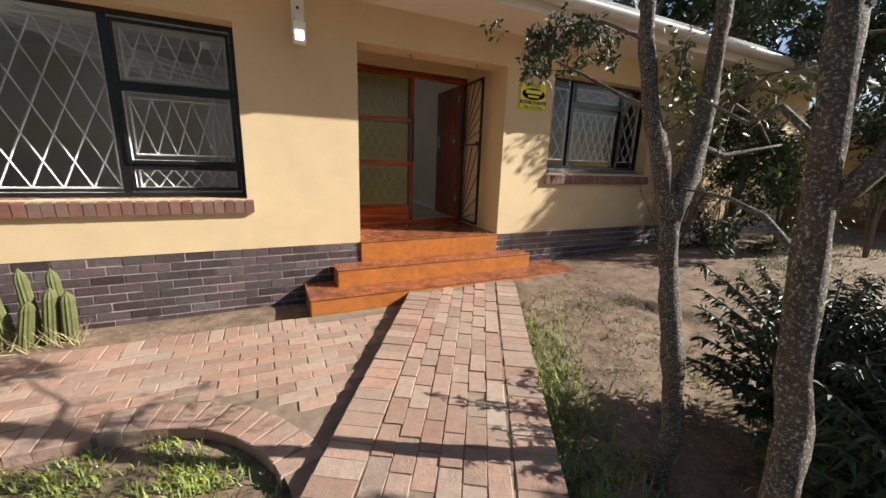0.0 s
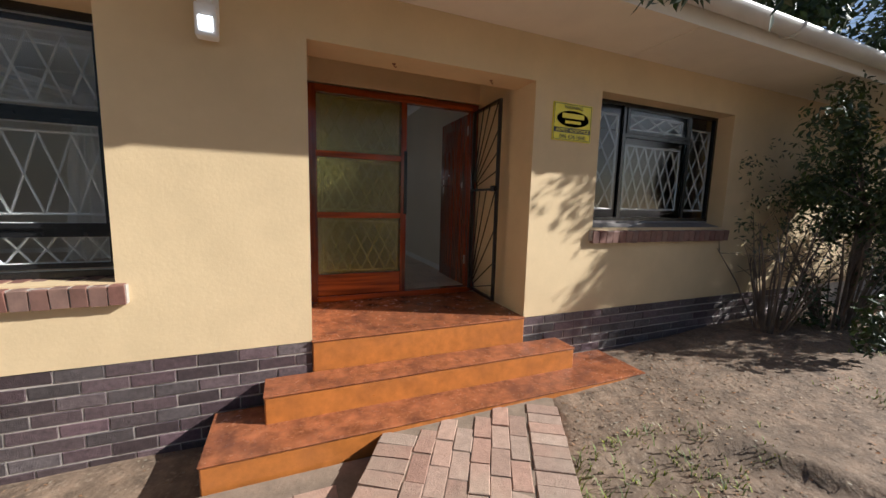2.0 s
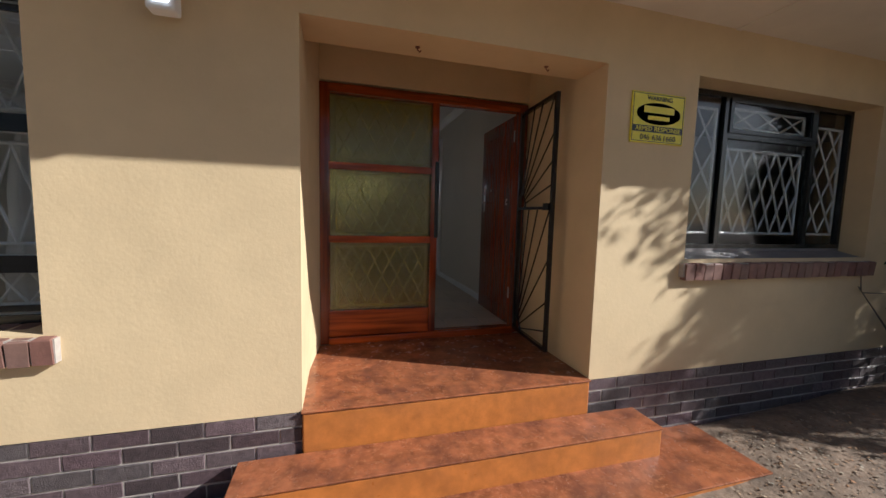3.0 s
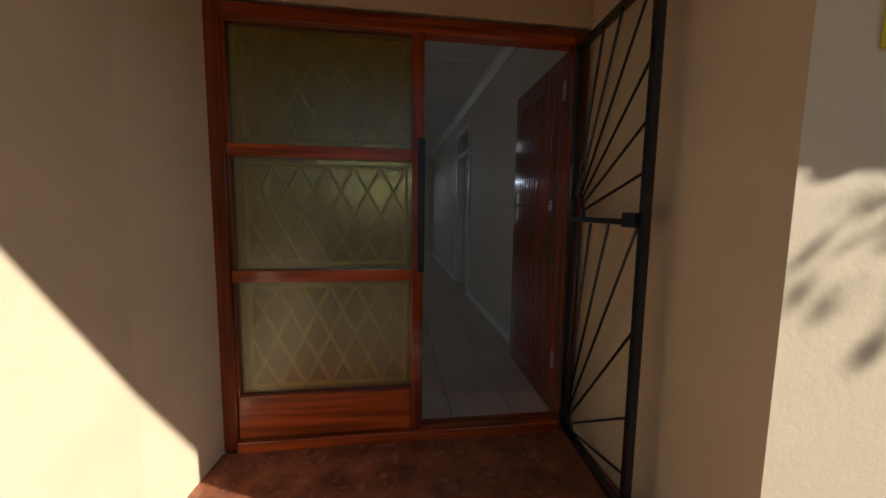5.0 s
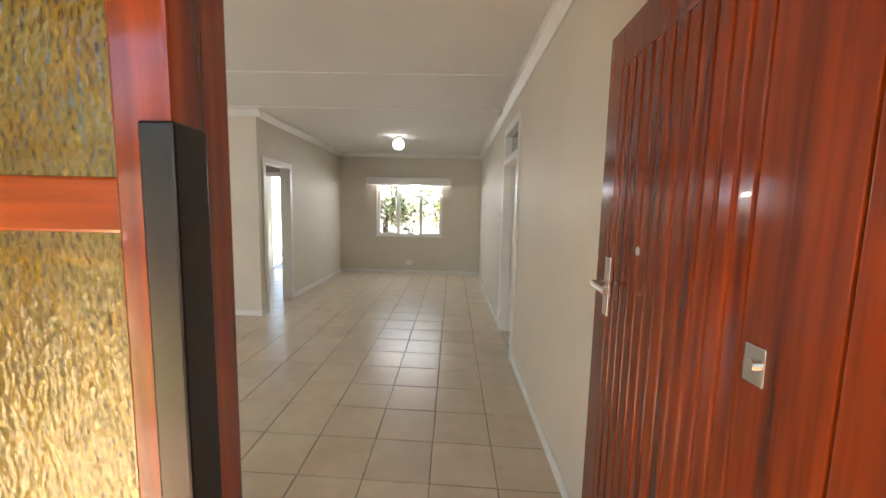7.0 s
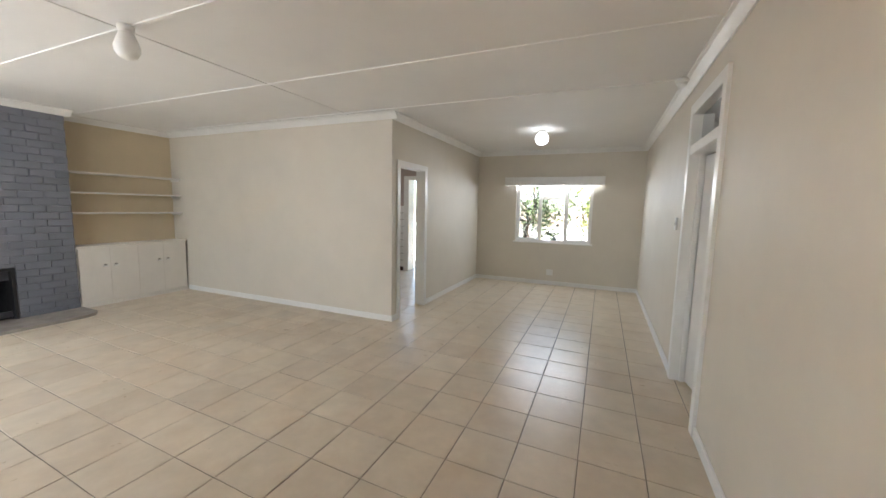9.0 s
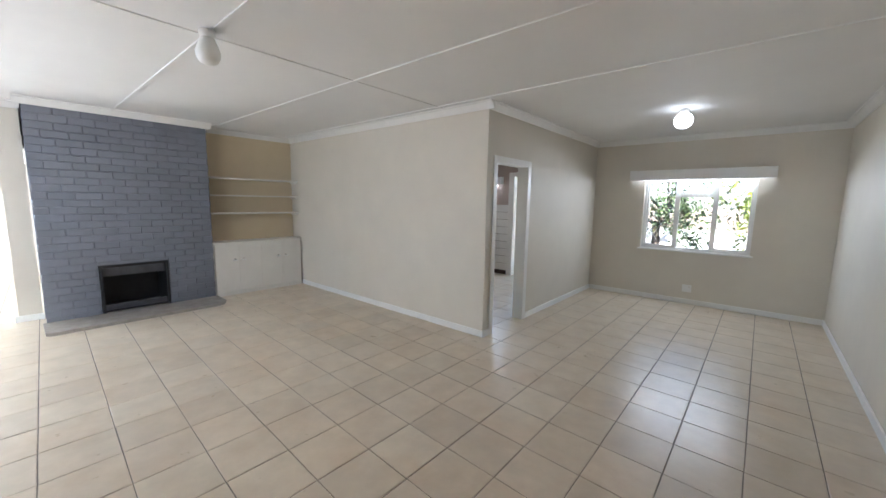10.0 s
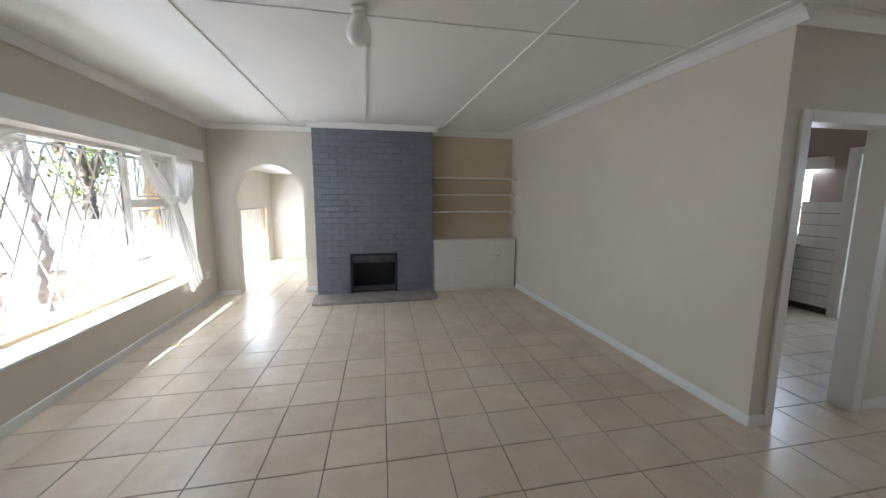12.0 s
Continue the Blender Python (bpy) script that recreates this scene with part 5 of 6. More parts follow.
garden_tree((1.125, 1.21, -0.08), [(1.118, 1.222, 0.30), (1.11, 1.238, 0.60), (1.098, 1.272, 1.02), (1.088, 1.30, 1.35), (1.08, 1.319, 1.61), (1.072, 1.341, 1.82)], [
    ([(1.072, 1.34, 1.80), (1.06, 1.36, 2.1), (1.04, 1.4, 2.8)], 0.036, 0.02),
    ([(1.088, 1.30, 1.36), (1.16, 1.22, 1.52), (1.22, 1.16, 1.70), (1.3, 1.1, 2.2)], 0.026, 0.014),
    ([(1.092, 1.285, 1.22), (1.2, 1.45, 1.33), (1.34, 1.62, 1.36), (1.5, 1.95, 1.38)], 0.010, 0.004),
    ([(1.085, 1.31, 1.5), (1.15, 1.45, 1.62), (1.3, 1.6, 1.60), (1.45, 1.85, 1.72)], 0.011, 0.004)], [
    ((1.95, 1.5, 1.95), (0.35, 0.35, 0.3), 200, M_LEAF)],
    "lichen-covered grey garden tree beside the path", 0.037, 0.04, seed=22)


def frond_shrub(base, label, seed, n=46, reach=0.75, high=0.95):
    """A low shrub with long lobed leaves on arching stems."""
    rng = random.Random(seed)
    t = thing("shrub", base, label, "shrub")
    verts, faces = [], []
    stems = bmesh.new()
    for k in range(n):
        a = rng.uniform(0, 2 * math.pi)
        out, up = rng.uniform(0.15, reach), rng.uniform(0.25, high)
        tip = Vector(base) + Vector((math.cos(a) * out, math.sin(a) * out, up))
        mid = Vector(base) + Vector((math.cos(a) * out * 0.4, math.sin(a) * out * 0.4, up * 0.75))
        tube(stems, [base, mid, tip], [0.008, 0.006, 0.003], 4)
        for j in range(30):
            d = Vector((math.cos(a + rng.uniform(-1.5, 1.5)), math.sin(a + rng.uniform(-1.5, 1.5)), rng.uniform(-0.6, 0.5))).normalized()
            p = mid.lerp(tip, rng.uniform(0.1, 1.0))
            s = d.cross(Vector((0, 0, 1))).normalized()
            L, W = rng.uniform(0.035, 0.08), rng.uniform(0.008, 0.014)
            b = len(verts)
            dip = Vector((0, 0, -0.02))
            verts += [p, p + d * L * 0.4 + s * W, p + d * L + dip, p + d * L * 0.4 - s * W]
            faces += [(b, b + 1, b + 2), (b, b + 2, b + 3)]
    part("stems", stems, M_TWIG, t)
    me = bpy.data.meshes.new("leaves")
    me.from_pydata([tuple(v) for v in verts], [], faces)
    leaf_part("leaves", me, M_LEAF, t)


frond_shrub((2.40, 1.62, 0.0), "dark green lobed-leaf shrub under the trees", 31, 200, 0.62, 0.95)
frond_shrub((2.95, 1.25, 0.0), "dark green lobed-leaf shrub under the trees", 32, 130, 0.7, 0.9)
frond_shrub((1.98, 1.08, -0.04), "dark green lobed-leaf shrub under the trees", 33, 200, 0.5, 0.75)


def twig_bush(base, label, seed, n, spread, high):
    rng = random.Random(seed)
    t = thing("bare_shrub", base, label, "shrub")
    for k in range(n):
        a = rng.uniform(0, 2 * math.pi)
        o = rng.uniform(0.1, 1.0) * spread
        h = high * rng.uniform(0.55, 1.0)
        b = Vector(base) + Vector((math.cos(a) * 0.12, math.sin(a) * 0.10, -0.05))
        m = b + Vector((math.cos(a) * o * 0.4, math.sin(a) * o * 0.35, h * 0.6))
        e = b + Vector((math.cos(a) * o, math.sin(a) * o * 0.6, h))
        bm = bmesh.new()
        tube(bm, [b, m, e], [0.011, 0.008, 0.003], 5)
        for j in range(4):
            p = m.lerp(e, rng.uniform(0, 1))
            q = p + Vector((rng.uniform(-0.3, 0.3), rng.uniform(-0.2, 0.2), rng.uniform(-0.05, 0.25)))
            tube(bm, [p, q], [0.005, 0.002], 4)
        part("stem", bm, M_TWIG, t)
    spots = cloud(rng, (base[0] + 0.2, base[1], base[2] + high), (spread, spread * 0.6, 0.5), 800)
    leaf_part("leaves", leaves(spots, 0.05, rng), M_LEAF, t)


twig_bush((5.45, 4.42, 0.27), "half-bare twiggy shrub against the house wall", 41, 24, 0.75, 1.4)
twig_bush((6.2, 4.2, 0.29), "half-bare twiggy shrub against the house wall", 42, 30, 0.8, 1.2)


def leafy_bush(centre, size, n, label, seed, leaf, mat, trunk_from):
    rng = random.Random(seed)
    t = thing("bush", trunk_from, label, "bush")
    for k in range(7):
        bm = bmesh.new()
        limb(bm, [trunk_from, (centre[0] + rng.uniform(-0.3, 0.3) * size[0], centre[1] + rng.uniform(-0.3, 0.3) * size[1], centre[2] - 0.2 * size[2]), (centre[0] + rng.uniform(-0.7, 0.7) * size[0], centre[1] + rng.uniform(-0.7, 0.7) * size[1], centre[2] + rng.uniform(-0.2, 0.6) * size[2])], 0.03, 0.006, 6, 0)
        part("stem", bm, M_TWIG, t)
    leaf_part("leaves", leaves(cloud(rng, centre, size, n), leaf, rng), mat, t)


leafy_bush((6.45, 4.05, 1.85), (1.0, 0.55, 1.25), 9000, "tall glossy dark green bush beside the house", 51, 0.075, M_LEAF, (6.4, 4.2, 0.25))
leafy_bush((7.6, 3.9, 1.3), (1.0, 0.7, 1.1), 4200, "sunlit green bush beside the house", 52, 0.07, M_LEAF2, (7.5, 4.0, 0.28))
# the last bush is an added sun blocker for the soil along the wall
leafy_bush((7.8, 3.05, 2.1), (0.95, 0.42, 1.0), 5200, "dark green bush placed to shade the ground by the wall", 53, 0.08, M_LEAF, (7.9, 3.05, 0.25))


def big_tree(base, high, centre, size, n, label, seed, leaf=0.16, mat=None, r=0.22, fork=0.5, bark=None):
    rng = random.Random(seed)
    t = thing("large_tree", base, label, "tree")
    bm = bmesh.new()
    top = (centre[0], centre[1], centre[2])
    f = (base[0] + (centre[0] - base[0]) * fork, base[1] + (centre[1] - base[1]) * fork, base[2] + high * fork)
    limb(bm, [base, f], r, r * 0.75, 12)
    part("trunk", bm, bark or M_BARK, t, smooth=True)
    for k in range(7):
        bm = bmesh.new()
        limb(bm, [f, (centre[0] + rng.uniform(-0.4, 0.4) * size[0], centre[1] + rng.uniform(-0.4, 0.4) * size[1], centre[2] - 0.3 * size[2]), (centre[0] + rng.uniform(-0.9, 0.9) * size[0], centre[1] + rng.uniform(-0.9, 0.9) * size[1], centre[2] + rng.uniform(-0.2, 0.8) * size[2])], r * 0.5, 0.02, 8, 0.2)
        part("limb", bm, bark or M_BARK, t, smooth=True)
    leaf_part("crown", leaves(cloud(rng, centre, size, n, 0.2), leaf, rng), mat or M_LEAF, t)


big_tree((7.4, 3.5, 0.2), 3.4, (7.6, 3.65, 3.3), (1.15, 0.75, 0.9), 13000, "dark evergreen tree shading the house wall", 61, 0.08, M_LEAF, 0.09)
# out-of-view tree, added only for its leaf shadow near the path
big_tree((5.6, -0.5, 0.2), 2.4, (5.2, -0.45, 2.45), (1.0, 0.85, 0.42), 3000, "unseen low spreading tree added to cast leaf shade by the path", 71, 0.12, M_LEAF, 0.08)
big_tree((12.0, 9.5, 0.0), 5, (11.5, 9.0, 6.2), (4.0, 3.0, 3.2), 12000, "tall dark tree behind the house", 62, 0.28, M_LEAF, 0.25)
big_tree((17.0, 3.5, 0.0), 5, (17.0, 3.5, 4.4), (4.2, 4.6, 3.0), 12000, "tall dark tree beyond the garden", 63, 0.25, M_LEAF, 0.3)
big_tree((-5.75, 2.15, -0.1), 4.5, (-7.4, 1.0, 5.2), (2.6, 2.4, 1.5), 5000, "large spreading grey-trunked tree in the front garden", 64, 0.14, M_LEAF2, 0.28, 0.42, M_PALEBARK)
big_tree((-14.0, -2.0, -0.1), 5, (-14.0, -2.0, 4.6), (3.0, 4.5, 2.4), 5500, "leafy tree behind the garden wall", 65, 0.2, M_LEAF2, 0.25)
big_tree((-14.5, 4.5, -0.1), 5, (-14.5, 5.0, 4.2), (2.5, 3.5, 2.2), 4000, "leafy tree behind the garden wall", 66, 0.2, M_LEAF, 0.25)
big_tree((2.6, 16.8, -0.35), 4, (2.3, 16.4, 2.6), (1.2, 0.9, 1.6), 3200, "yellow-green tree in the back yard", 67, 0.12, M_LEAF2, 0.12)
big_tree((0.0, 16.5, -0.35), 4, (0.2, 16.2, 2.2), (1.0, 0.8, 1.5), 2600, "grey-green tree in the back yard", 68, 0.11, M_LEAF, 0.1)
big_tree((-3.0, -7.0, -0.05), 6, (-2.0, -6.5, 5.5), (4.5, 2.5, 2.4), 6000, "large tree at the garden front", 69, 0.2, M_LEAF, 0.3)
big_tree((6.0, -6.0, -0.05), 6, (6.5, -6.0, 5.0), (4.0, 2.5, 2.4), 6000, "large tree at the garden front", 70, 0.2, M_LEAF, 0.3)


# added backdrop row that keeps bright sky out of the window reflections
for k, x in enumerate((-16, -9.5, -3, 3.5, 10)):
    big_tree((x, -10.5, -0.1), 6, (x, -10.6, 4.4), (3.4, 1.4, 4.3), 5500, "dense dark tree added to darken the window reflections", 200 + k, 0.26, M_LEAF, 0.12)


def cactus():
    rng = random.Random(81)
    t = thing("cactus", (-1.78, 4.60, -0.04), "clump of ribbed green column cactus at the wall", "cactus")
    for x, y, h, lean, r in ((-1.95, 4.62, 0.42, -0.05, 0.045), (-1.86, 4.56, 0.32, 0.08, 0.048), (-1.80, 4.64, 0.56, -0.03, 0.045), (-1.72, 4.60, 0.40, 0.06, 0.05), (-1.64, 4.66, 0.54, -0.02, 0.045), (-1.60, 4.60, 0.36, 0.03, 0.05), (-2.08, 4.6, 0.3, -0.1, 0.045)):
        bm = bmesh.new()
        rings = []
        for j in range(13):
            v = j / 12
            rr = r * (math.sqrt(max(0.0, 1 - ((v - 0.75) / 0.25) ** 2)) if v > 0.75 else 0.9 + 0.1 * math.sin(v * 4))
            rr = max(rr, 0.004)
            ring = []
            for k in range(22):
                a = 2 * math.pi * k / 22
                q = rr * (1.0 if k % 2 else 0.84)
                ring.append(bm.verts.new((x + lean * v + q * math.cos(a), y + q * math.sin(a), -0.08 + (h + 0.08) * v)))
            rings.append(ring)
        for a, c in zip(rings, rings[1:]):
            for k in range(22):
                bm.faces.new((a[k], a[(k + 1) % 22], c[(k + 1) % 22], c[k]))
        bm.faces.new(rings[-1])
        part("stem", bm, M_CACTUS, t)
    bm = bmesh.new()
    for k in range(160):
        x, y = rng.uniform(-2.2, -1.5), rng.uniform(4.45, 4.7)
        p = Vector((x, y, -0.06))
        tube(bm, [p, p + Vector((rng.uniform(-0.15, 0.15), rng.uniform(-0.1, 0.06), rng.uniform(0.03, 0.2)))], [0.004, 0.001], 3)
    part("dry_grass", bm, M_SPINE, t, "dry straw at the foot")


cactus()


# ---- ground cover ----
def scatter_grass(name, n, place, high, mat, seed, label):
    rng = random.Random(seed)
    verts, faces = [], []
    while len(faces) < n * 2:
        x, y, dens = place(rng)
        if rng.random() > dens:
            continue
        z = ground_top(x, y)
        for k in range(3):
            a, h = rng.uniform(0, 2 * math.pi), high * rng.uniform(0.4, 1.2)
            d = Vector((math.cos(a), math.sin(a), 0))
            s = Vector((-d.y, d.x, 0)) * 0.004
            p = Vector((x + rng.uniform(-0.03, 0.03), y + rng.uniform(-0.03, 0.03), z - 0.01))
            b = len(verts)
            m = p + d * h * 0.35 + Vector((0, 0, h * 0.7))
            e = p + d * h * 0.9 + Vector((0, 0, h))
            verts += [p - s, p + s, m + s * 0.8, m - s * 0.8, e]
            faces += [(b, b + 1, b + 2, b + 3), (b + 3, b + 2, b + 4)]
    me = bpy.data.meshes.new(name)
    me.from_pydata([tuple(v) for v in verts], [], faces)
    me.materials.append(mat)
    tagged(new(name, me), label, "grass", "", "stuff")


def ground_top(x, y):
    hit, place, _, _ = ground_ob.ray_cast((x, y, 5), (0, 0, -1))
    return place.z if hit else ground_z(x, y)


def lawn_spot(rng):
    x, y = rng.uniform(-2.6, -0.1), rng.uniform(1.2, 3.1)
    ok = (x < -0.95 and y < 3.08) or math.hypot(x + 0.95, y - 2.25) < 0.84
    return x, y, (1.0 if ok else 0.0) * max(0.05, 0.55 + 1.2 * noise.noise(Vector((x * 3, y * 3, 2))))


def edge_spot(rng):
    s, n = rng.uniform(0.5, 4.3), 0.57 + abs(rng.gauss(0, 0.22))
    p = PATH_A + PU * s + PN * n
    return p.x, p.y, max(0.0, 0.75 - s * 0.17) + 0.08


def far_spot(rng):
    x, y = rng.uniform(1.0, 9.0), rng.uniform(0.0, 3.8)
    return x, y, max(0.0, 0.10 + 0.9 * noise.noise(Vector((x * 0.9, y * 0.9, 5))) + (0.5 if x > 4.4 and 2.3 < y < 3.3 else 0))


scatter_grass("lawn_grass", 15000, lawn_spot, 0.055, M_GRASS, 91, "patchy short green grass in the round lawn")
scatter_grass("path_edge_grass", 5200, edge_spot, 0.08, M_GRASS, 92, "green grass tufts along the path edge")
scatter_grass("garden_grass", 9000, far_spot, 0.05, M_GRASS, 93, "thin green grass over bare soil")


def litter():
    rng = random.Random(95)
    spots = []
    while len(spots) < 11000:
        x, y = rng.uniform(1.0, 8.0), rng.uniform(0.6, 4.7)
        if (Vector((x, y, 0)) - PATH_A).dot(PN) < 0.62 or (y > 4.28 and x < 3.5):
            continue
        if rng.random() < 0.35 + 0.8 * noise.noise(Vector((x * 1.3, y * 1.3, 9))) + (0.3 if y > 3.8 else 0):
            spots.append((x, y, ground_top(x, y) + 0.004))
    for k in range(260):
        x, y = rng.uniform(-3.0, 0.2), rng.uniform(4.32, 4.84)
        spots.append((x, y, ground_top(x, y) + 0.004))
    verts, faces = [], []
    for p in spots:
        a, q = rng.uniform(0, 6.28), rng.uniform(0.010, 0.032)
        d, s = Vector((math.cos(a), math.sin(a), rng.uniform(-0.1, 0.35))), Vector((-math.sin(a), math.cos(a), rng.uniform(-0.2, 0.2)))
        b = len(verts)
        v = Vector(p)
        verts += [v, v + d * q * 0.5 + s * q * 0.25, v + d * q, v + d * q * 0.5 - s * q * 0.25]
        faces += [(b, b + 1, b + 2), (b, b + 2, b + 3)]
    me = bpy.data.meshes.new("leaf_litter")
    me.from_pydata([tuple(v) for v in verts], [], faces)
    me.materials.append(M_DRYLEAF)
    tagged(new("leaf_litter", me), "dry brown fallen leaves on the soil", "leaves", "", "stuff")


litter()


# ---- kitchen and sunroom ----
def kitchen():
    t = thing("kitchen_cupboard", (-2.7, 13.0, FLOOR), "dark wooden kitchen base cupboard", "cupboard")
    part("body", boxes((-3.07, -2.42, 12.80, 13.3, FLOOR + 0.08, 1.42), bevel=0.004), M_DARKWOOD, t)
    part("worktop", boxes((-3.07, -2.38, 12.76, 13.3, 1.42, 1.46), bevel=0.004), M_SLATE, t, "grey worktop")
    part("plinth", boxes((-3.07, -2.45, 12.86, 13.3, FLOOR, FLOOR + 0.08)), M_BLACK, t)
    k = thing("wall_tiling", (-2.2, 13.3, FLOOR), "white glazed kitchen wall tiling", "tiles", kind="structure")
    part("backing", boxes((-2.42, -2.0, 13.286, 13.3, FLOOR + 0.08, 1.94)), M_GROUT, k)
    part("kick_strip", boxes((-2.42, -2.0, 13.27, 13.3, FLOOR, FLOOR + 0.08)), M_DARKWOOD, k)
    for j in range(9):
        z = FLOOR + 0.085 + j * 0.1495
        for x0, x1 in ((-2.42, -2.213), (-2.21, -2.0)):
            part("tile", boxes((x0, x1, 13.276, 13.286, z, z + 0.142), bevel=0.002), M_WHITE, k)
    w = thing("window_4", (-2.65, 13.38, 1.56), "white kitchen window", "window", kind="structure")
    part("window_frame", frame_bars(-2.95, -2.36, 13.36, 13.40, 1.56, 2.5, 0.035), M_WHITE, w)
    part("transom", boxes((-2.915, -2.395, 13.36, 13.40, 1.93, 1.96)), M_WHITE, w)
    pelmet(-3.05, -2.14, 13.3, -1, 2.43, 2.58, 0.11, "white boxed wooden pelmet over the kitchen window")
    d = thing("door_4", (-1.5, 13.4, FLOOR), "white frame of the open kitchen back door", "door frame", kind="structure")
    part("jamb", boxes((-1.99, -1.87, 13.26, 13.52, FLOOR, 2.66), bevel=0.004), M_WHITE, d)
    part("jamb", boxes((-1.14, -1.06, 13.26, 13.52, FLOOR, 2.66), bevel=0.004), M_WHITE, d)
    part("head", boxes((-1.87, -1.14, 13.26, 13.52, 2.58, 2.66), bevel=0.004), M_WHITE, d)
    e = thing("back_door", (-1.12, 13.53, FLOOR), "yellow painted back door standing open", "door")
    part("leaf", boxes((-1.16, -1.12, 13.53, 14.22, FLOOR + 0.01, 2.57), bevel=0.003), M_DOORYELLOW, e)
    part("handle", tubes(([(-1.16, 14.14, 1.6), (-1.21, 14.14, 1.6), (-1.21, 14.04, 1.6)], 0.009)), M_CHROME, e)


M_DARKWOOD = wood("dark_cupboard_wood", (0.06, 0.035, 0.022), 0.4, "z", 0.1)
M_DOORYELLOW = material("cream_yellow_paint", (0.62, 0.50, 0.18), 0.5, vary=0.05)
kitchen()


def sunroom():
    x0, x1, z0, z1 = WS
    y = 5.2
    t = thing("window_5", ((x0 + x1) / 2, y, z0), "tall sunroom sliding window with a sheer curtain", "window", kind="structure")
    part("window_frame", frame_bars(x0, x1, y - 0.03, y + 0.03, z0, z1, 0.045), M_STEEL, t)
    m = (x0 + x1) / 2
    part("mullion", boxes((m - 0.03, m + 0.03, y - 0.02, y + 0.02, z0 + 0.045, z1 - 0.045)), M_STEEL, t)
    pane(t, x0 + 0.045, m - 0.03, y, z0 + 0.045, z1 - 0.045)
    pane(t, m + 0.03, x1 - 0.045, y, z0 + 0.045, z1 - 0.045)
    c = thing("sheer_curtain", (m, INNER - 0.05, z0 + 0.02), "white sheer curtain over the sunroom window", "curtain")
    bm = bmesh.new()
    top, low = [], []
    for k in range(161):
        u = k / 160
        x = x0 + 0.02 + (x1 - x0 - 0.04) * u
        yy = INNER - 0.06 + 0.025 * math.sin(u * 95) + 0.01 * math.sin(u * 31)
        top.append(bm.verts.new((x, yy, z1 - 0.02)))
        low.append(bm.verts.new((x, yy * 1.0 + 0.005 * math.sin(u * 60), z0 + 0.03)))
    for k in range(160):
        bm.faces.new((top[k], top[k + 1], low[k + 1], low[k]))
    part("cloth", bm, M_SHEER, c, smooth=True)


sunroom()

# ---- pieces of walls, floors and paving ----
def lay(mesh, name, parent, loc, rot=(0, 0, 0), scl=(1, 1, 1)):
    ob = new(name, mesh)
    ob.parent = parent
    ob.location, ob.rotation_euler, ob.scale = loc, rot, scl
    return ob


def floor_tiles():
    p, q, skew = 0.3425, 0.337, -0.04
    bed = structure("floor", boxes((SUNX, RX0 - 0.15, INNER, 13.5, FLOOR - 0.12, FLOOR - 0.004), (RX0 - 0.15, RIGHT + 1.4, DOOR_Y + 0.05, 13.5, FLOOR - 0.12, FLOOR - 0.004), (RX1 + 0.21, RIGHT + 1.4, INNER, DOOR_Y + 0.05, FLOOR - 0.12, FLOOR - 0.004)), M_GROUT, "beige ceramic floor tiles with dark grout", "floor")
    rng = random.Random(5)
    meshes = [piece_mesh("tile", p - 0.0055, q - 0.0055, 0.01, M_TILE, 0.0025, rng) for _ in range(5)]
    for me in meshes:
        for v in me.vertices:
            v.co.y += skew * v.co.x
    cells = []
    x_off, y_off = 2.30, 7.935
    for i in range(-34, 12):
        for j in range(-9, 19):
            x = x_off + (i + 0.5) * p
            y = y_off + (j + 0.5) * q + skew * (x - 1.97)
            a, b, c, d = x - p / 2, x + p / 2, y - q / 2, y + q / 2
            if d < INNER + 0.02 or c > 13.45 or b < SUNX or a > RIGHT + 1.35:
                continue
            if b > RX0 - 0.2 and d < DOOR_Y + 0.1:
                continue
            a, b, c, d = max(a, SUNX), min(b, RIGHT + 1.35), max(c, INNER - 0.05), min(d, 13.45)
            near = (y < 9.7 and -2.6 < x < RIGHT)
            cells.append((0 if near else 1, x, y, a, b, c, d))
    near = [q for q in cells if q[0] == 0][:295]
    rest = [q for q in cells if q not in near]
    for k, (_, x, y, a, b, c, d) in enumerate(near):
        full = (b - a) > p - 0.01 and (d - c) > q - 0.01
        lay(meshes[k % 5], "tile", bed, ((a + b) / 2, (c + d) / 2, FLOOR + rng.uniform(-0.0006, 0.0006)), (rng.uniform(-0.001, 0.001), rng.uniform(-0.001, 0.001), 0), (1, 1, 1) if full else ((b - a) / p, (d - c) / q, 1))
    verts, faces = [], []
    for _, x, y, a, b, c, d in rest:
        g, e = 0.00275, 0.0025
        n = len(verts)
        verts += [(a + g, c + g, FLOOR - 0.008), (b - g, c + g, FLOOR - 0.008), (b - g, d - g, FLOOR - 0.008), (a + g, d - g, FLOOR - 0.008),
                  (a + g, c + g, FLOOR - e), (b - g, c + g, FLOOR - e), (b - g, d - g, FLOOR - e), (a + g, d - g, FLOOR - e),
                  (a + g + e, c + g + e, FLOOR), (b - g - e, c + g + e, FLOOR), (b - g - e, d - g - e, FLOOR), (a + g + e, d - g - e, FLOOR)]
        for s in (0, 4):
            for k in range(4):
                faces.append((n + s + k, n + s + (k + 1) % 4, n + s + 4 + (k + 1) % 4, n + s + 4 + k))
        faces.append((n + 8, n + 9, n + 10, n + 11))
    mids = [(x, y) for _, x, y, a, b, c, d in rest for _ in range(12)]
    verts = [(vx, vy + skew * (vx - mx), vz) for (vx, vy, vz), (mx, my) in zip(verts, mids)]
    me = bpy.data.meshes.new("tiles")
    me.from_pydata(verts, [], faces)
    me.materials.append(M_TILE)
    ob = new("far_tiles", me)
    ob.parent = bed
    ob["kind"] = "stuff"


floor_tiles()


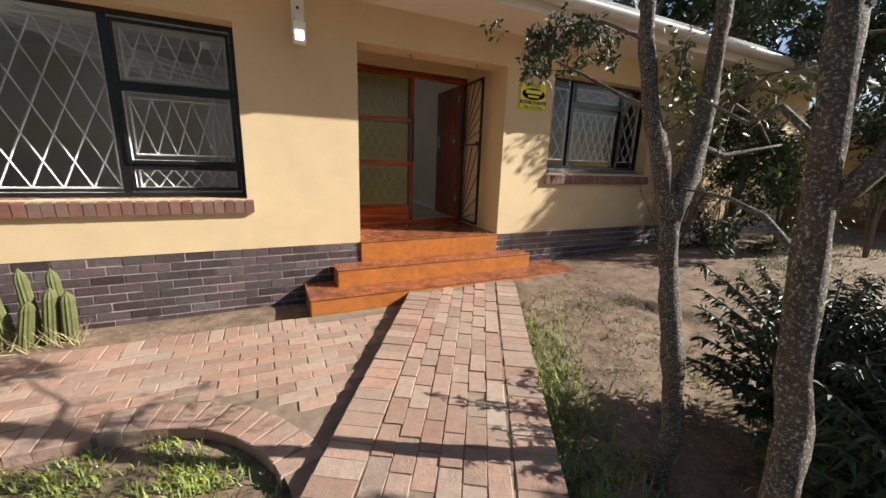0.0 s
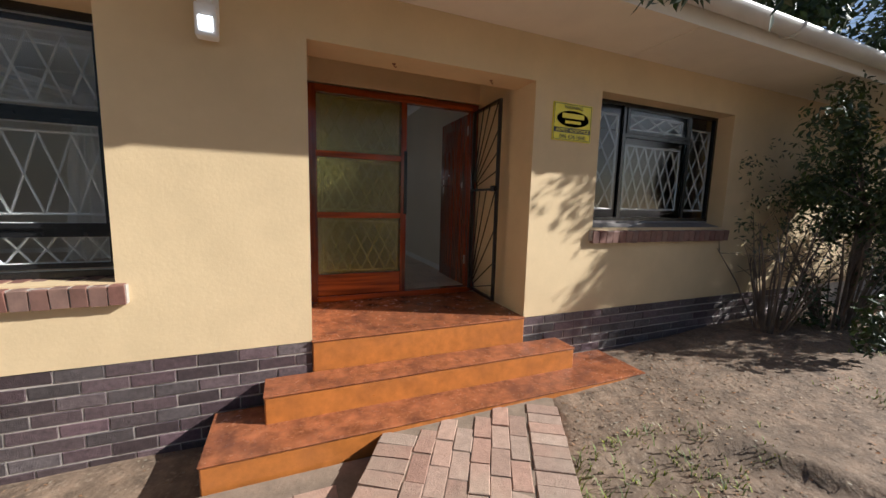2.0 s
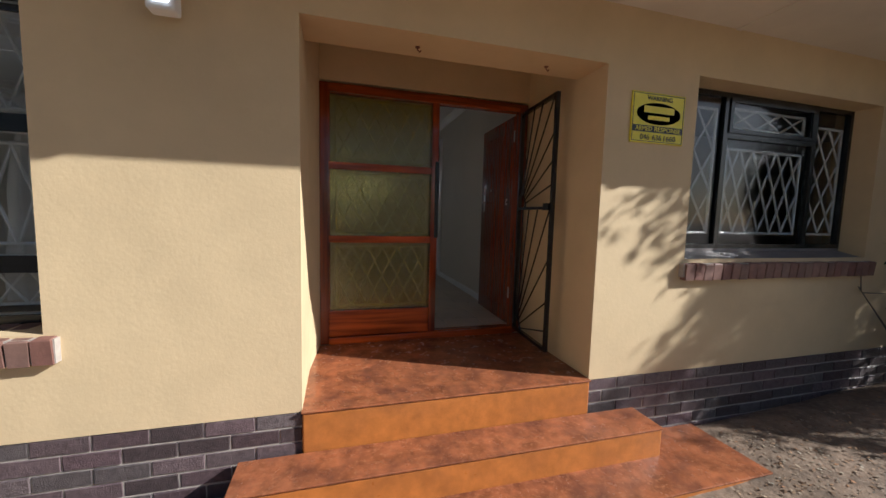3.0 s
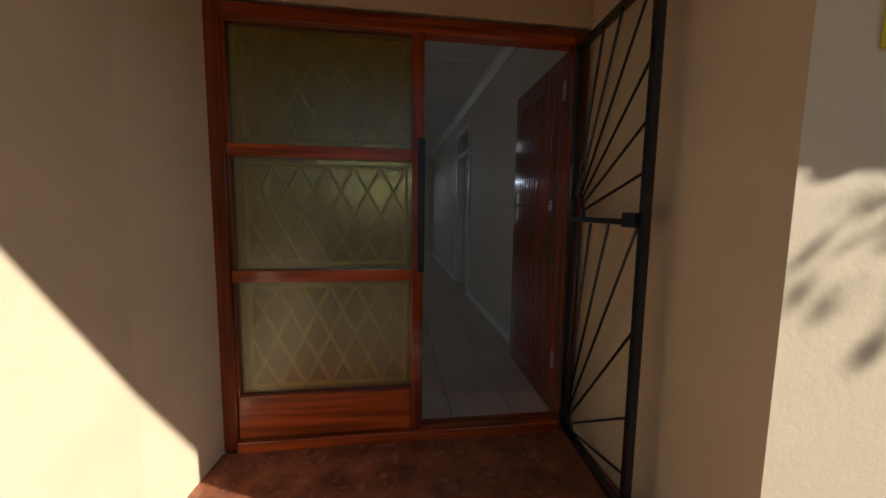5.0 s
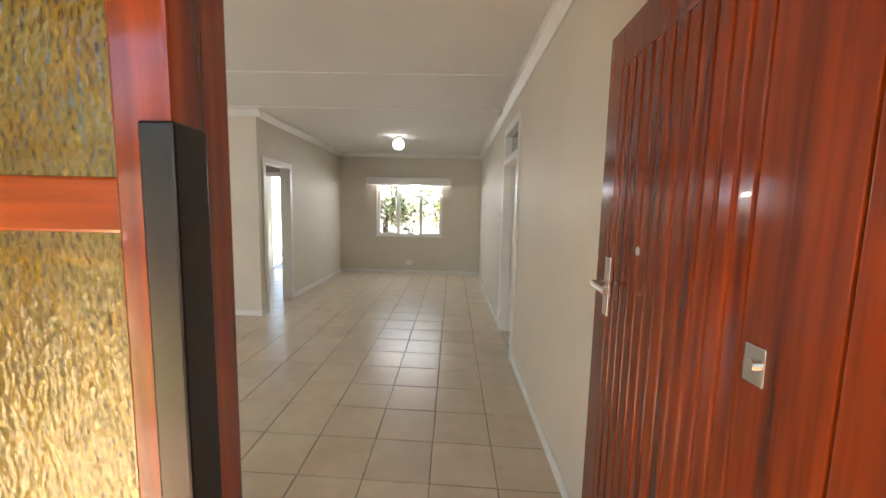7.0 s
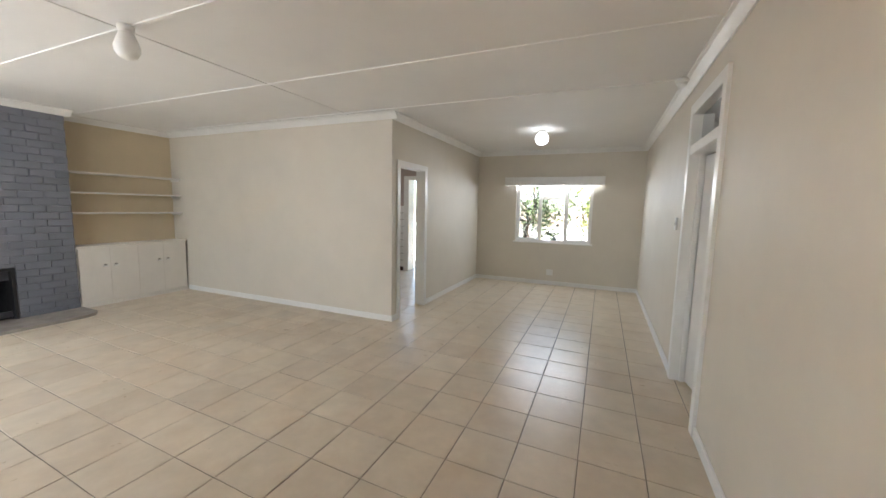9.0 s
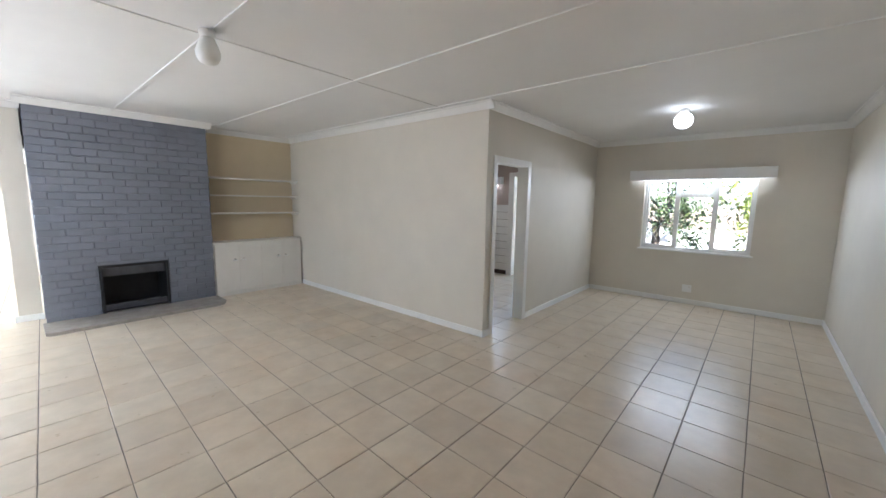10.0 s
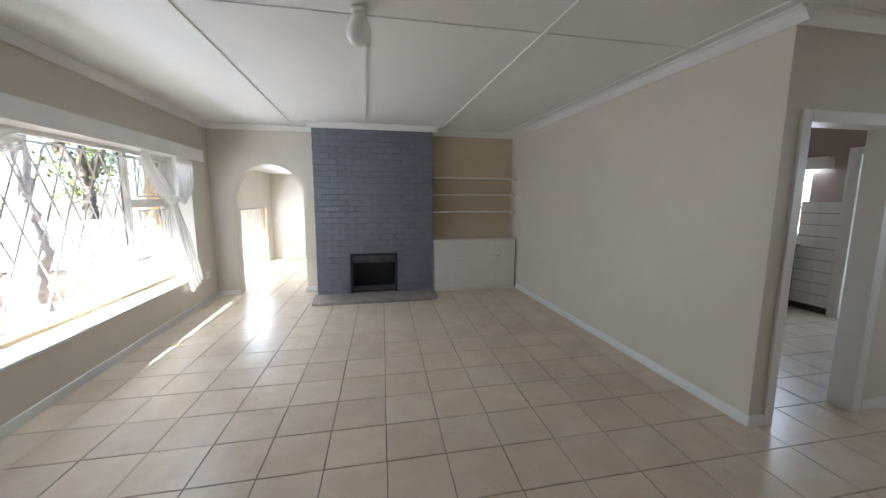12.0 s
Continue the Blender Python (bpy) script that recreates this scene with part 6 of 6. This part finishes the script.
def stand(mesh, name, parent, x, y, z):
    """A brick whose face looks towards -y."""
    return lay(mesh, name, parent, (x, y, z), (radians(90), 0, 0))


def plinth_bricks():
    rng = random.Random(3)
    full = [piece_mesh("brick", 0.2235, 0.0750, 0.05, M_FACE, 0.004, rng) for _ in range(5)]
    half = [piece_mesh("brick", 0.107, 0.0750, 0.05, M_FACE, 0.004, rng)]
    a = thing("brick_plinth", (-1.0, FRONT, 0), "dark glazed face-brick plinth", "plinth", kind="structure")
    b = thing("brick_plinth", (4.5, FRONT, 0), "dark glazed face-brick plinth", "plinth", kind="structure")
    for parent, x0, x1, low in ((a, -3.2, RX0, -0.2), (b, RX1, 7.2, -0.1)):
        o = Vector(parent.location)
        z, row = 0.55 - 0.042, 0
        while z > low:
            x = x1 - 0.116 * (row % 2) if parent is a else x0 + 0.116 * (row % 2)
            if row % 2:
                xc = x1 - 0.055 if parent is a else x0 + 0.055
                stand(half[0], "brick", parent, xc - o.x, FRONT - o.y + 0.003, z - o.z)
            n = int((x1 - x0) / 0.232)
            for k in range(n):
                xc = x - 0.113 - k * 0.232 if parent is a else x + 0.113 + k * 0.232
                if x0 + 0.11 < xc < x1 - 0.10:
                    stand(full[rng.randrange(5)], "brick", parent, xc - o.x, FRONT - o.y + 0.003 + rng.uniform(-0.002, 0.002), z - o.z)
            z -= 0.0835
            row += 1


plinth_bricks()


def sill_bricks():
    rng = random.Random(8)
    for (x0, x1, z0, z1), label in ((W1, "sloping red brick-on-edge sill below the wide window"), (W2, "sloping red brick-on-edge sill below the small window")):
        t = thing("window_brick_sill", ((x0 + x1) / 2, FRONT, z0 - 0.13), label, "sill", kind="structure")
        o = Vector(t.location)
        bm = boxes((x0 - 0.04, x1 + 0.06, FRONT - 0.035, FRONT + 0.2, z0 - 0.122, z0 - (0.012 if z0 < 1.2 else 0.03)))
        part("mortar_bed", bm, M_MORTAR, t)
        n = int((x1 - x0 + 0.1) / 0.083)
        me = [piece_mesh("brick", 0.073, 0.255, 0.115, M_SILL, 0.006, rng) for _ in range(4)]
        for k in range(n):
            x = x0 - 0.03 + (k + 0.5) * (x1 - x0 + 0.09) / n
            lay(me[k % 4], "brick", t, (x - o.x, 0.075, z0 - (0.003 if z0 < 1.2 else 0.022) - o.z + rng.uniform(-0.003, 0.003)), (radians(4), 0, rng.uniform(-0.015, 0.015)))


sill_bricks()


def fireplace_bricks():
    rng = random.Random(4)
    t = thing("chimney_breast", (FPX, 7.7, FLOOR), "grey-blue painted brick chimney breast", "chimney breast", kind="structure")
    o = Vector(t.location)
    me = [piece_mesh("brick", 0.224, 0.075, 0.03, M_FIRE, 0.007, rng) for _ in range(8)]
    bw, bh = 1.70 / 7.5, 0.0835
    z, row = FLOOR + bh / 2, 0
    while z < CEIL - 0.07:
        y = 6.89 + (bw / 2 if row % 2 == 0 else 0)
        while y < 8.60:
            a, b = max(y - bw / 2, 6.885), min(y + bw / 2, 8.605)
            cuts = [(a, b)]
            if z < 1.25:
                cuts = [(c, d) for c, d in ((a, min(b, 7.36)), (max(a, 8.06), b)) if d - c > 0.03]
            for c, d in cuts:
                if d - c > 0.03:
                    lay(me[rng.randrange(8)], "brick", t, (-0.002 + rng.uniform(-0.003, 0.003), (c + d) / 2 - o.y, z - o.z), (radians(90), 0, radians(90)), ((d - c - 0.001) / 0.224, 1.10, 1))
            y += bw
        z += bh
        row += 1


fireplace_bricks()

# brick path running up to the steps


def path_z(s):
    return 0.02 + 0.10 * min(1.0, max(0.0, s / 4.7))


def brick_path():
    rng = random.Random(11)
    t = thing("brick_path", (0.6, 2.4, 0), "worn pink brick garden path with header edging", "path", kind="structure")
    o = Vector(t.location)
    me = [piece_mesh("brick", 0.2205, 0.1095, 0.07, M_PAVER, 0.004, rng) for _ in range(6)]
    ang = math.atan2(PU.y, PU.x)
    L = (PATH_B - PATH_A).length

    def put(s, n, turn):
        p = PATH_A + PU * s + PN * n
        if p.y > 4.33 or (p.y > 4.26 and p.x > 0.15):
            return
        lay(me[rng.randrange(6)], "brick", t, (p.x - o.x, p.y - o.y, path_z(s) - o.z + rng.uniform(-0.004, 0.004)), (rng.uniform(-0.011, 0.011), rng.uniform(-0.011, 0.011), ang + turn + rng.uniform(-0.025, 0.025)))

    s = 0.1
    while s < L + 0.6:
        put(s, -0.45, radians(90))
        s += 0.1095
    for k in range(6):
        s = 0.05 + 0.11 * (k % 2) + 0.03 * k
        while s < L + 0.6:
            put(s, -0.278 + 0.112 * k, 0)
            s += 0.2225
    s = 0.04
    while s < L + 0.6:
        put(s, 0.465, radians(90))
        s += 0.1095
    bm = bmesh.new()
    a, b = -0.55, 0.56
    vs = []
    for s in (0.0, L + 0.15):
        for n in (a, b):
            p = PATH_A + PU * s + PN * n
            vs.append([bm.verts.new((p.x, p.y, path_z(s) - 0.003)), bm.verts.new((p.x, p.y, -0.3))])
    q, r, u, v = vs
    bm.faces.new((q[0], r[0], v[0], u[0]))
    for c, d in ((q, r), (r, v), (v, u), (u, q)):
        bm.faces.new((c[0], c[1], d[1], d[0]))
    bmesh.ops.recalc_face_normals(bm, faces=bm.faces)
    part("sand_bed", bm, M_SAND, t)


brick_path()


def brick_paving():
    rng = random.Random(12)
    t = thing("brick_paving", (-1.5, 3.6, 0.0), "weathered brick paving curving round a lawn", "paving", kind="structure")
    o = Vector(t.location)
    me = [piece_mesh("brick", 0.219, 0.106, 0.07, M_PAVER, 0.005, rng) for _ in range(6)]
    cx, cy, r = -0.95, 2.25, 0.86

    def put(x, y, turn):
        lay(me[rng.randrange(6)], "brick", t, (x - o.x, y - o.y, rng.uniform(-0.004, 0.004)), (rng.uniform(-0.012, 0.012), rng.uniform(-0.012, 0.012), turn + rng.uniform(-0.02, 0.02)))

    def off_path(x, y, gap):
        return (Vector((x, y, 0)) - PATH_A).dot(PN) < -0.56 - gap

    y, row = 3.41, 0
    while y < 4.08:
        x = -4.6 + 0.11 * (row % 2)
        while x < 1.4:
            if off_path(x, y, 0.13):
                put(x, y + 0.02 * math.sin(x), 0)
            x += 0.2235
        y += 0.1095
        row += 1
    x = -4.6
    while x < 0.16:
        put(x, 4.19 + 0.02 * math.sin(x), radians(90))
        x += 0.1095
    a = radians(-30)
    while a < radians(92):
        rr = r + 0.11
        x, y = cx + rr * math.cos(a), cy + rr * math.sin(a)
        if off_path(x, y, 0.1):
            put(x, y, a)
        a += 0.108 / (r + 0.03)
    x = cx - 0.11
    while x > -4.6:
        put(x, cy + r + 0.11, radians(90))
        x -= 0.1095
    y = 2.0
    while y < 3.36:
        x = -0.9 + 0.11 * (round(y / 0.1095) % 2)
        while x < 1.1:
            if math.hypot(x - cx, y - cy) > r + 0.29 and x > cx and off_path(x, y, 0.13):
                put(x, y, 0)
            x += 0.2235
        y += 0.1095
    rings = []
    for k in range(25):
        q = radians(90 - k * 5.0)
        x, y = cx + (r + 0.015) * math.cos(q), cy + (r + 0.015) * math.sin(q)
        s = ((Vector((x, y, 0)) - PATH_A).dot(PU)) + 0.2
        far = PATH_A + PU * s + PN * -0.585
        top = Vector((max(x, far.x if y > 3.9 else x), 4.3, 0))
        rings.append((x, y))
    bm = boxes((-6.0, cx, cy + r + 0.01, 4.30, -0.12, -0.006), (-0.951, 0.20, cy + r + 0.01, 4.30, -0.12, -0.0062))
    for (x0, y0), (x1, y1) in zip(rings, rings[1:]):
        ya, yb = max(y0, y1), min(y0, y1)
        d0 = PATH_A + PU * ((ya - PATH_A.y + PN.y * 0.585) / PU.y) + PN * -0.585
        d1 = PATH_A + PU * ((yb - PATH_A.y + PN.y * 0.585) / PU.y) + PN * -0.585
        vs = [(x0, ya), (d0.x, ya), (d1.x, yb), (x1, yb)]
        if d0.x > x0 and d1.x > x1:
            bm.faces.new([bm.verts.new((x, y, -0.0064)) for x, y in vs])
    bm.faces.new([bm.verts.new(p) for p in ((0.2, 3.12, -0.0066), (PATH_A.x + 0.5976 * (3.12 - PATH_A.y) - 0.68, 3.12, -0.0066), (PATH_A.x + 0.5976 * (4.3 - PATH_A.y) - 0.68, 4.3, -0.0066), (0.2, 4.3, -0.0066))])
    bmesh.ops.recalc_face_normals(bm, faces=bm.faces)
    part("sand_bed", bm, M_SAND, t)


brick_paving()
